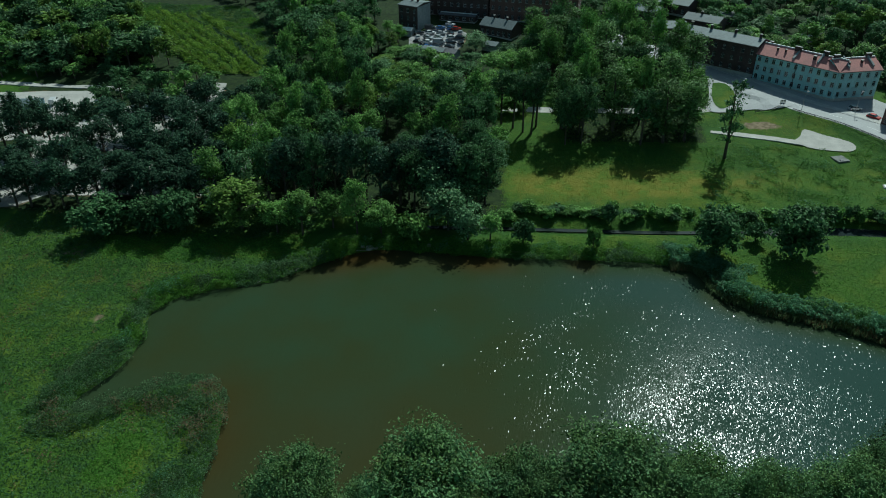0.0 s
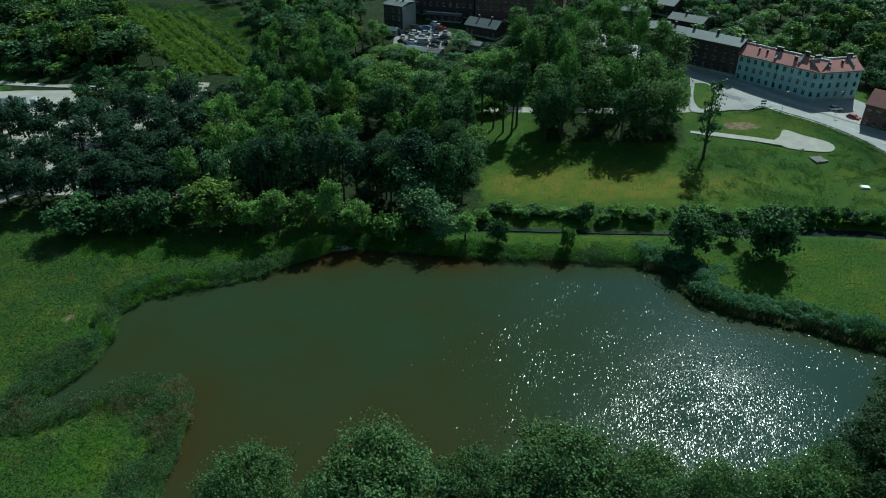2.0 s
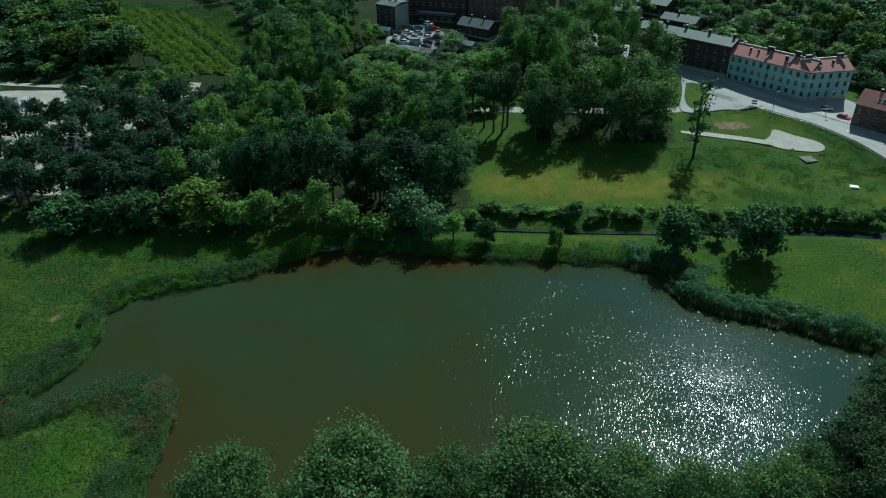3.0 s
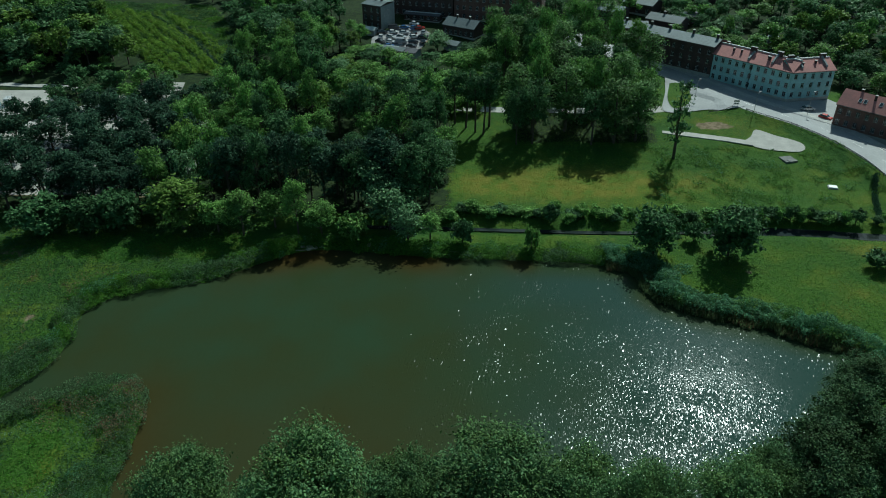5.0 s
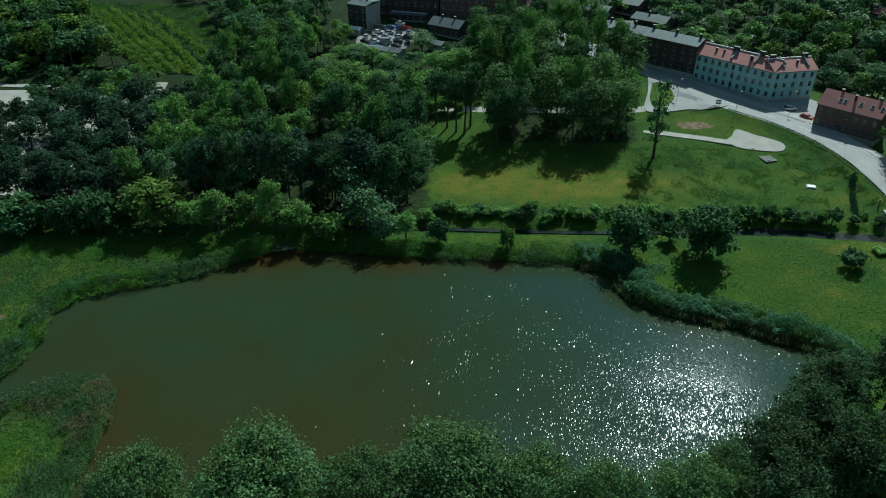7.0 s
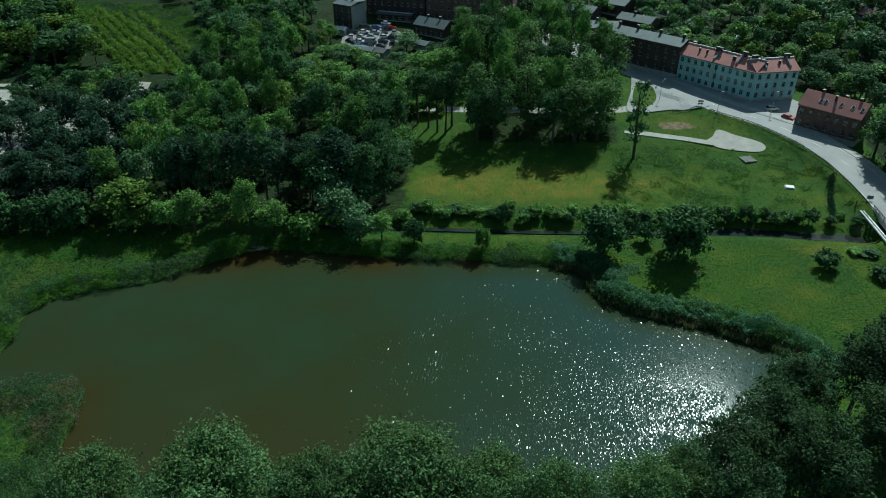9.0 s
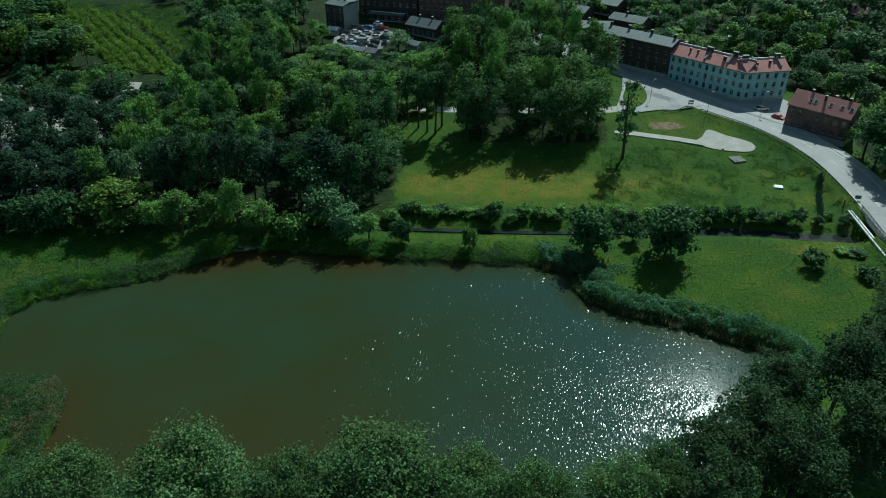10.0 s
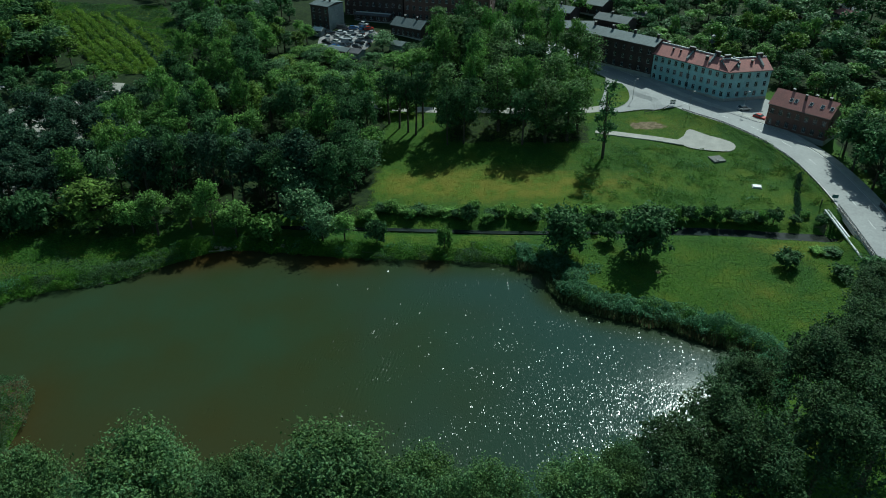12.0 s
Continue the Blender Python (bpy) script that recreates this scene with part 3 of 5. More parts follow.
def crown_mesh(name, mat, seed, height, radius, low, lobes, count, size, shape="broad"):
    """A crown of leaf sprays on lobes round an uneven core. low: where the crown begins, as part of the height."""
    r = np.random.default_rng(seed)
    base, top = height * low, height
    cz, hz = (base + top) / 2, (top - base) / 2
    d = unit(lobes, r)
    if shape == "broad":
        d[:, 2] = np.where(d[:, 2] < -0.5, -d[:, 2], d[:, 2])
        big = count > 8000
        k = r.uniform(0.35, 1.0, lobes) if big else r.uniform(0.4, 0.95, lobes)
        side = np.where(d[:, 2] < 0, 1.0, 0.9)
        pos = np.stack([d[:, 0] * radius * k * side, d[:, 1] * radius * k * side, cz + d[:, 2] * hz * k * 0.98], 1)
        rad = radius * (r.uniform(0.10, 0.28, lobes) if big else r.uniform(0.15, 0.37, lobes))
    elif shape == "tall":
        h = r.uniform(0, 1, lobes)
        w = radius * (0.35 + 0.65 * np.sin(np.pi * (0.15 + 0.75 * h))) * r.uniform(0.3, 0.9, lobes)
        a = r.uniform(0, 2 * np.pi, lobes)
        pos = np.stack([np.cos(a) * w, np.sin(a) * w, base + h * (top - base) * 0.93], 1)
        rad = radius * r.uniform(0.3, 0.52, lobes)
    else:
        a = r.uniform(0, 2 * np.pi, lobes)
        w = radius * np.sqrt(r.uniform(0, 0.6, lobes))
        pos = np.stack([np.cos(a) * w, np.sin(a) * w, base + (top - base) * r.uniform(0.25, 0.85, lobes)], 1)
        rad = radius * r.uniform(0.28, 0.5, lobes)
    share = rad ** 2 / (rad ** 2).sum()
    cs, outs = [], []
    for p, q, w in zip(pos, rad, share):
        n = max(8, int(count * w))
        o = unit(n, r)
        o[:, 2] = np.where((o[:, 2] < -0.3) & (r.uniform(size=n) < 0.6), -o[:, 2], o[:, 2])
        squash = np.array([r.uniform(0.8, 1.3), r.uniform(0.8, 1.3), r.uniform(0.6, 1.0)])
        reach = q * (r.uniform(0.2, 1, n) ** 0.45) * (1 + 0.3 * np.sin(o[:, 0] * 5 + seed) * np.cos(o[:, 1] * 6 + p[0])) * np.where(r.uniform(size=n) < 0.24, r.uniform(1.0, 1.65, n), 1.0)
        cs.append(p + o * reach[:, None] * squash)
        outs.append(o)
    c, o = np.vstack(cs), np.vstack(outs)
    # Oversized inner sprays, added to block light through the crown
    added = r.integers(0, lobes, count // 10)
    ci = pos[added] + unit(len(added), r) * (rad[added] * r.uniform(0, 0.55, len(added)))[:, None]
    sizes = np.concatenate([np.full(len(c), size), np.full(len(ci), size * (1.6 if count > 8000 else 2.1))])
    c, o = np.vstack([c, ci]), np.vstack([o, unit(len(ci), r)])
    c[:, 2] = np.maximum(c[:, 2], base * 0.8 + 0.1)
    return quads_mesh(name, leaves(c, o, sizes, r, 0.3 if shape == "willow" else 0.0), mat), pos


def trunk_mesh(name, height, low, pos, r0, seed):
    """A tapered, slightly bent stem with limbs that reach into the lobes."""
    r = np.random.default_rng(seed)
    bm = bmesh.new()
    bend = r.uniform(-0.03, 0.03, 2) * height
    spots = [Vector((bend[0] * s * s, bend[1] * s * s, height * 0.86 * s - 0.3 * (s == 0))) for s in (0, 0.25, 0.5, 0.75, 1)]
    for i in range(4):
        rod(bm, spots[i], spots[i + 1], r0 * (1 - 0.2 * i), r0 * (1 - 0.2 * (i + 1)) + 0.02, 7)
    for p in pos[:9]:
        s = min(0.8, max(low * 0.8, p[2] / height * 0.65))
        a = Vector((bend[0] * s * s, bend[1] * s * s, height * 0.86 * s))
        rod(bm, a, Vector(p), r0 * 0.38 * (1 - 0.5 * s), 0.03, 5)
    me = bpy.data.meshes.new(name)
    bm.to_mesh(me)
    bm.free()
    me.materials.append(BARK)
    return me


def tree_kind(mat, seed, height, radius, low, lobes, count, size, shape="broad"):
    c, pos = crown_mesh("crown", mat, seed, height, radius, low, lobes, count, size, shape)
    return {"mat": mat, "crown": c, "trunk": trunk_mesh("trunk", height, low, pos, 0.018 * height + 0.04, seed), "height": height, "radius": radius}


KINDS = {
    "dark": [tree_kind(LEAF_DARK, 10 + i, 16, 5.2, 0.06, 64, 2100, 0.325) for i in range(4)],
    "mid": [tree_kind(LEAF_MID, 20 + i, 16, 5.2, 0.06, 64, 2100, 0.325) for i in range(4)],
    "lime": [tree_kind(LEAF_LIME, 30 + i, 14, 5.0, 0.05, 64, 2300, 0.325) for i in range(3)],
    "grey": [tree_kind(LEAF_GREY, 40 + i, 14, 4.6, 0.04, 46, 2100, 0.32, "willow") for i in range(3)],
    "tall": [tree_kind(LEAF_TALL, 50 + i, 22, 4.0, 0.2, 80, 2300, 0.31, "tall") for i in range(4)],
    "stem": [tree_kind(LEAF_DARK, 105 + i, 20, 3.4, 0.5, 40, 1200, 0.34, "tall") for i in range(2)],
    "slim": [tree_kind(LEAF_DARK, 108, 24, 3.2, 0.22, 46, 1000, 0.33, "tall")],
    "airy": [tree_kind(LEAF_SHADE, 55 + i, 17, 4.4, 0.12, 64, 1700, 0.33) for i in range(4)],
    "far_mid": [tree_kind(LEAF_MID, 80 + i, 13, 5.2, 0.05, 36, 560, 0.57) for i in range(3)],
    "far_dark": [tree_kind(LEAF_DARK, 84 + i, 13, 5.2, 0.05, 36, 560, 0.57) for i in range(3)],
    "far_grey": [tree_kind(LEAF_GREY, 88 + i, 13, 4.8, 0.04, 32, 600, 0.62, "willow") for i in range(2)],
    "far_lime": [tree_kind(LEAF_LIME, 91 + i, 13, 4.8, 0.04, 34, 560, 0.57) for i in range(2)],
    "road": [tree_kind(LEAF_DARK, 101 + i, 15, 7, 0.22, 56, 3000, 0.44) for i in range(2)],
    "shrub": [tree_kind(LEAF_DARK, 95 + i, 11, 5.0, 0.0, 44, 2600, 0.42, "willow") for i in range(3)],
    "bush": [tree_kind(LEAF_MID, 60 + i, 4, 2.2, 0.0, 16, 1000, 0.27, "willow") for i in range(4)],
    "bush_dark": [tree_kind(LEAF_DARK, 65 + i, 4, 2.1, 0.0, 16, 1000, 0.26, "willow") for i in range(3)],
    "near": [tree_kind(LEAF_NEAR, 70 + i, 26, 8.5, 0.3, 190, 20500, 0.205) for i in range(4)],
    "near_dark": [tree_kind(LEAF_NEAR_SHADED, 75 + i, 24, 7, 0.2, 170, 10500, 0.23) for i in range(3)],
}
TREE_LABELS = {
    "dark": "dark green broad-leaved tree with a dense rounded crown", "mid": "fresh green broad-leaved tree with a lumpy crown",
    "lime": "yellow-green broad-leaved tree with a rounded crown", "grey": "grey-green willow with a drooping uneven crown",
    "tall": "tall slender green tree with a high narrow crown", "airy": "dark airy tree with gaps between its limbs",
    "stem": "slender tree with a bare stem and a high crown", "slim": "tall wispy tree with a thin crown beside the path",
    "road": "spreading dark green tree overhanging the road",
    "shrub": "dense dark green tree with leaves down to the ground",
    "bush": "low green bush with dense leaves", "bush_dark": "low dark green bush with dense leaves",
    "near": "large leafy tree on the near bank of the pond", "near_dark": "dark green near-bank tree, shadow side put into its colour",
}


def tree(kind, x, y, height, radius, group=""):
    k = KINDS[kind][int(rng.integers(len(KINDS[kind])))]
    name = "bush" if kind.startswith("bush") else "tree"
    top = new(name)
    top.matrix_world = pose(x, y, gz(x, y) - 0.05, rng.uniform(-2, 2), rng.uniform(-2, 2), rng.uniform(0, 360)) @ Matrix.Diagonal((radius / k["radius"], radius / k["radius"], height / k["height"], 1))
    tagged(top, TREE_LABELS[kind], name, group)
    part("trunk", k["trunk"], None, top, "brown bark trunk with limbs")
    part("crown", k["crown"], None, top)
    return top


def wood_stuff(name, spots, label):
    """Far trees that nobody would count, as one mesh of trunks and leaf sprays."""
    quads, index, mats = [], [], [BARK]
    for kind, x, y, h, rad in spots:
        k = KINDS[kind][int(rng.integers(len(KINDS[kind])))]
        co = np.empty(len(k["crown"].vertices) * 3, np.float32)
        k["crown"].vertices.foreach_get("co", co)
        a, s = rng.uniform(0, 6.28), rad / k["radius"]
        v = co.reshape(-1, 3) @ np.array([[math.cos(a), math.sin(a), 0], [-math.sin(a), math.cos(a), 0], [0, 0, 1]]) * np.array([s, s, h / k["height"]])
        q = (v + np.array([x, y, gz(x, y)])).reshape(-1, 4, 3)
        if k["mat"] not in mats:
            mats.append(k["mat"])
        quads.append(q)
        index += [mats.index(k["mat"])] * len(q)
        w = 0.2
        ring = [(x - w, y - w), (x + w, y - w), (x + w, y + w), (x - w, y + w)]
        g = gz(x, y)
        stem = [[(*ring[i], g), (*ring[(i + 1) % 4], g), (*ring[(i + 1) % 4], g + h * 0.6), (*ring[i], g + h * 0.6)] for i in range(4)]
        quads.append(np.array(stem))
        index += [0] * 4
    return tagged(new(name, quads_mesh(name, np.vstack(quads), mats, index)), label, "wood", kind="stuff")


placed = []


def plant(kind, x, y, h, r, group=""):
    placed.append((x, y, r))
    return tree(kind, x, y, h, r, group)


# trees along the far bank of the pond
for kind, x, y, h, r in [("shrub", -88, 151, 10.5, 6.2), ("shrub", -76.5, 153, 9.5, 4.8), ("shrub", -69, 154, 11, 5.2), ("lime", -54, 155, 14, 8.4), ("dark", -61, 159, 10, 4.6),
                         ("mid", -38, 152, 12.5, 4.6), ("mid", -44.5, 153, 10, 4.2), ("mid", -24.5, 153, 16, 4.0), ("mid", -18.5, 152, 10.5, 4.2), ("bush", -11, 150.5, 7.5, 3.8), ("mid", -31, 156, 11, 4.4)]:
    plant(kind, x, y, h, r, "trees on the far bank")
for kind, x, y, h, r in [("grey", -2, 157, 14, 5.4), ("grey", 3, 151, 10.5, 4.2), ("mid", 8.5, 150.5, 8, 3.6), ("dark", 3, 165, 19, 6.0), ("airy", -4, 169, 21, 6.2), ("grey", -6, 164, 17, 5.0), ("bush_dark", 16.5, 149.5, 7, 2.7), ("bush", 33, 147, 6.5, 1.9),
                         ("shrub", 62, 145.5, 11.5, 5.0), ("shrub", 79.5, 145, 13, 6.0), ("bush_dark", 73, 151, 5.5, 2.4), ("bush_dark", 70, 157, 6, 2.4), ("bush_dark", 39, 160.5, 5, 2.2)]:
    plant(kind, x, y, h, r, "trees on the far bank")
for kind, x, y, h, r in [("mid", 151.5, 199.5, 15.5, 6.4), ("road", 150, 190, 18, 8.2), ("road", 150.5, 179, 18, 8.2), ("road", 150.5, 168, 15, 7), ("mid", 162, 198, 14, 6), ("road", 149.5, 156, 14, 6.5)]:
    plant(kind, x, y, h, r, "trees across the road")
# Darkest kinds in this row: the wood's backlit front painted as leaf colour
for i in range(13):
    plant(("dark", "airy", "airy")[i % 3], -50 + 4.4 * i + rng.uniform(-1, 1), 168 + rng.uniform(-2.5, 3), rng.uniform(17, 21.5), rng.uniform(3.8, 5.0), "mid wood")
for i in range(17):
    plant("airy", -136 + 4.6 * i + rng.uniform(-1, 1), 166 + rng.uniform(-2, 3) + (4 if i > 9 else 0), rng.uniform(12, 15.5), rng.uniform(3.6, 4.6), "dark trees by the yard")
for x, y, h, r in [(12.5, 226, 5, 2.8), (16.5, 227, 5.5, 3.0), (20.5, 226.5, 4.5, 2.6)]:
    plant("bush", x, y, h, r, "bushes by the lane")
plant("slim", 79.3, 197, 25, 3.4, "trees by the meadow")

# corner of the mid wood by the meadow
for kind, x, y, h, r in [("dark", 7.5, 169, 18, 4.8), ("dark", 8, 177, 18, 4.6), ("grey", 10, 186, 12, 4.2), ("mid", 11.5, 194, 12, 4.0), ("dark", 5, 185, 18, 5.0), ("airy", -17.7, 174, 15, 4.5), ("dark", -12.8, 171.5, 16, 4.2), ("airy", -8, 175, 17, 4.4)]:
    plant(kind, x, y, h, r, "mid wood")

# tall grove behind the meadow
for kind, x, y, h, r in [("stem", 17.5, 216, 19, 3.2), ("stem", 20.5, 213, 20, 3.0), ("stem", 23, 211.5, 20, 3.0), ("stem", 25, 217, 21, 3.4), ("stem", 14, 219, 19, 3.4), ("dark", 33, 205, 20, 4.2), ("dark", 38, 206, 21, 5.0), ("tall", 33, 216, 22, 4.6), ("dark", 56, 205, 20, 5.4), ("tall", 63, 206, 21, 5.0), ("tall", 70, 208, 19, 4.6), ("tall", 49, 214, 22, 5),
                         ("mid", 58, 218, 23, 5.6), ("tall", 67, 222, 22, 5), ("tall", 74, 214, 18, 4)]:
    plant(kind, x, y, h, r, "tall grove behind the meadow")


def low_growth(x, y):
    """Tree heights capped to the camera's view of the scrap yard and the field."""
    if -34 < x < 12 and 222 < y < 280:
        return 17.5 - (y - 222) * 0.23
    if 12 <= x < 26 and 250 < y < 300:
        return 13 - (y - 250) * 0.2
    if -128 < x < -66 and 215 < y < 262:
        return 4 + (262 - y) * 0.28
    return 99


def grove(rings, kinds, n, h, r, gap, group, seed, shun=(), stuff=""):
    """Trees at random within a ring, apart from one another and from what must stay open."""
    g = np.random.default_rng(seed)
    ring = np.array(rings)
    lo, hi = ring.min(0), ring.max(0)
    made, spots = 0, []
    for _ in range(n * 40):
        if made >= n:
            break
        x, y = g.uniform(lo, hi)
        if not inside(np.array([x]), np.array([y]), ring)[0] or any(inside(np.array([x]), np.array([y]), np.array(s))[0] for s in shun):
            continue
        rad = g.uniform(*r)
        if any((x - a) ** 2 + (y - b) ** 2 < ((rad + c) * gap) ** 2 for a, b, c in placed):
            continue
        if road_far(x, y) < 7 or lane_far(x, y) < 3.0:
            continue
        kind = kinds[int(g.integers(len(kinds)))]
        # Darker kinds swapped in, shade of the wood's front put into the colour
        if kind in ("mid", "lime", "grey") and -52 < x < 6 and y < 190:
            kind = ("airy", "dark")[int(g.integers(2))]
        high = min(g.uniform(*h), low_growth(x, y) * g.uniform(0.6, 1.05))
        if stuff:
            placed.append((x, y, rad))
            spots.append((kind, x, y, high, rad))
        else:
            plant(kind, x, y, high, rad, group)
        made += 1
    if stuff:
        wood_stuff(stuff, spots, group)


HOUSES_ROW = [(84, 268), (112, 250), (128, 228), (150, 232), (150, 262), (125, 275), (95, 300), (70, 290)]
RED_PLOT = [(130, 216), (150, 196), (164, 208), (144, 230)]
BLOCK_PLOT = [(-30, 305), (-18, 300), (8, 286), (24, 284), (50, 296), (50, 322), (10, 334), (-36, 335)]
GAP = [(11, 196), (31, 196), (37, 226), (37, 246), (14, 246)]
OPEN = [GAP, FIELD, LOT, YARD, HOUSES_ROW, RED_PLOT, BLOCK_PLOT]
grove([(-64, 160), (10, 168), (16, 200), (18, 262), (-10, 272), (-30, 288), (-66, 280), (-74, 230)], ["dark", "mid", "lime", "dark", "mid", "grey", "mid"], 106, (11, 21), (3.6, 5.8), 0.60, "mid wood", 3, OPEN)
grove([(-150, 162), (-62, 160), (-58, 200), (-70, 225), (-118, 215), (-150, 198)], ["airy"], 62, (12, 18), (3.4, 5.0), 0.54, "dark trees by the yard", 4, [])
grove([(18, 212), (76, 212), (86, 248), (82, 268), (66, 290), (18, 290)], ["mid", "tall", "dark", "mid"], 50, (14, 23), (3.8, 5.6), 0.62, "tall grove behind the meadow", 5, OPEN)
grove([(-128, 228), (-100, 222), (-84, 236), (-84, 252), (-100, 254), (-124, 248)], ["far_mid", "far_dark", "far_dark"], 16, (7, 12), (3.2, 4.6), 0.6, "green trees between yard and field", 12, OPEN, "yard_wood")
grove([(-185, 262), (-124, 262), (-104, 262), (-112, 270), (-136, 305), (-175, 355), (-150, 405), (-240, 405), (-200, 310)], ["far_mid", "far_grey", "far_dark", "far_mid", "far_lime"], 210, (7, 15), (3.6, 8.5), 0.40, "far mixed green wood beyond the yard", 6, OPEN, "far_wood")
grove([(-90, 340), (-70, 292), (-40, 290), (-36, 320), (-60, 345), (-60, 420), (-150, 420), (-110, 345)], ["far_dark", "far_mid", "far_dark"], 86, (6, 12), (3, 6), 0.5, "far green trees round the gardens", 7, OPEN, "garden_wood")
grove([(128, 240), (152, 244), (170, 210), (200, 215), (275, 400), (110, 400), (120, 300)], ["far_dark", "far_mid", "far_dark", "far_lime", "far_mid", "far_dark", "far_grey"], 185, (5, 13), (2.6, 6.6), 0.5, "far green trees round the houses", 8, OPEN, "village_wood")
grove([(30, 320), (100, 320), (110, 400), (-40, 400), (-40, 345), (-20, 360), (60, 358)], ["far_dark", "far_mid"], 50, (7, 12), (3.5, 5.5), 0.6, "far green trees behind the tenements", 10, OPEN, "back_wood")
grove([(150, 196), (156, 186), (153, 140), (230, 120), (260, 220), (175, 225), (160, 206)], ["far_dark", "far_mid"], 34, (12, 17), (5, 7), 0.55, "dense green wood across the road", 9, OPEN, "road_wood")

grove([(-188, 253), (-124, 253), (-108, 264), (-188, 266)], ["far_mid", "far_dark", "far_lime"], 18, (3.5, 6), (2.4, 4), 0.55, "low green trees behind the yard", 14, OPEN, "track_wood")
grove([(100, 286), (128, 283), (130, 350), (106, 350)], ["far_dark", "far_mid", "far_dark"], 34, (4, 8), (2.8, 4.8), 0.5, "far green trees behind the street", 13, [HOUSES_ROW], "street_wood")

# trees round the scrap yard and the block
for kind, x, y, h, r in [("grey", 6.5, 283, 8, 5), ("mid", -25, 291, 8, 4), ("lime", -28, 284, 7.5, 4), ("mid", -30, 301, 6, 3.2), ("dark", -46, 322, 10, 5), ("dark", -52, 316, 9, 4.5), ("mid", -40, 306, 6, 3.6), ("mid", 33, 298, 9, 5), ("mid", 38, 290, 11, 5.5), ("dark", 26, 280, 6, 4)]:
    plant(kind, x, y, h, r, "trees round the scrap yard")

# large trees and gardens between field and scrap yard
for kind, x, y, h, r in [("mid", -55, 268, 11, 7.5), ("mid", -42, 270, 10, 6.5), ("lime", -47, 262, 10, 5.5), ("grey", -42, 246, 11, 5.0), ("dark", -32, 281, 9, 5), ("mid", -40, 284, 8, 4.5), ("dark", -72, 296, 8, 4.5), ("dark", -78, 306, 9, 5), ("dark", -84, 318, 9, 5),
                         ("dark", -70, 309, 7, 4), ("mid", -64, 318, 7, 4), ("dark", -56, 296, 7, 4), ("dark", -48, 300, 8, 4.2), ("mid", -62, 284, 7, 4.2), ("dark", -52, 312, 9, 4.5), ("dark", -76, 330, 9, 5), ("mid", -60, 330, 8, 4.5)]:
    plant(kind, x, y, h, r, "garden trees beside the field")

# garden trees behind the street houses
for kind, x, y, h, r in [("mid", 120, 279, 8.5, 4.5), ("mid", 129, 276, 9.5, 5), ("lime", 138, 271, 9, 4.6), ("mid", 150, 267, 10, 5), ("dark", 145, 282, 10, 5), ("dark", 157, 254, 12, 5.5), ("dark", 165, 243, 12, 5.5), ("mid", 158, 238, 10, 4.6), ("dark", 112, 288, 8, 4), ("dark", 128, 304, 8, 5), ("mid", 136, 312, 8, 5.5), ("dark", 133, 324, 9, 5.5), ("mid", 124, 318, 7, 4.5), ("dark", 143, 300, 8, 5), ("mid", 145, 320, 8, 5)]:
    plant(kind, x, y, h, r, "garden trees behind the street")

# near bank
for kind, x, y, h, r in [("near", -19, 59, 26, 7), ("near", -10, 60, 20, 5), ("near", -2.5, 58, 29.5, 9), ("near", 9, 59, 25.5, 6.5), ("near", 20, 60, 28.5, 10), ("near", 31, 60, 25, 7), ("near", 40, 60, 24.5, 6), ("near", 51, 61, 22.5, 7),
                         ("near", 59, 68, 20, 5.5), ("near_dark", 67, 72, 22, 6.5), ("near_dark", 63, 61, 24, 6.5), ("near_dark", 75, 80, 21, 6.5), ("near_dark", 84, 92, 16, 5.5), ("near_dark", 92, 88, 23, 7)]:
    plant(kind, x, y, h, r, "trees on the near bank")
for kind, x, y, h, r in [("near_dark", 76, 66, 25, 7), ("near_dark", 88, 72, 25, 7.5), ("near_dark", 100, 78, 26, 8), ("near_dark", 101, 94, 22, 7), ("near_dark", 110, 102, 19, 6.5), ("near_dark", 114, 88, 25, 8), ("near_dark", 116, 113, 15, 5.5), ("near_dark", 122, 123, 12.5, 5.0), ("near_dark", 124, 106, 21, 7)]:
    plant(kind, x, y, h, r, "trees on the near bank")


# ---- low growth ----
def blades(name, x, y, height, width, mats, share, label, category, seed, lean=0.25, dry=None):
    """Upright diamond blades or sprays at the given places, as one mesh."""
    r = np.random.default_rng(seed)
    n = len(x)
    base = np.stack([x, y, ground_z(x, y)], 1)
    base[:, 2] = np.maximum(base[:, 2], -0.3) - 0.05
    a = r.uniform(0, 2 * np.pi, n)
    side = np.stack([np.cos(a), np.sin(a), np.zeros(n)], 1) * (width * r.uniform(0.6, 1.4, n))[:, None]
    h = height * r.uniform(0.65, 1.2, n)
    up = np.stack([r.normal(0, lean, n), r.normal(0, lean, n), np.ones(n)], 1) * h[:, None]
    mid = base + up * (0.5 + 0.1 * r.normal(size=n))[:, None]
    bend = np.stack([r.normal(0, 0.12, n), r.normal(0, 0.12, n), np.zeros(n)], 1) * h[:, None]
    q = np.stack([base, mid + side + bend, base + up, mid - side + bend], 1)
    index = np.searchsorted(np.cumsum(share), r.uniform(0, 0.999, n) * 0.45 + 0.55 * (0.5 + 0.6 * wobble(x, y, 6, seed)).clip(0, 0.999))
    if dry is not None:
        index = np.where(r.uniform(size=n) < 1.3 * cover(x, y)["dry"] - 0.12 + 0.15 * wobble(x, y, 5, 9), dry, index)
    return tagged(new(name, quads_mesh(name, q, mats, index.clip(0, len(mats) - 1))), label, category, kind="stuff")


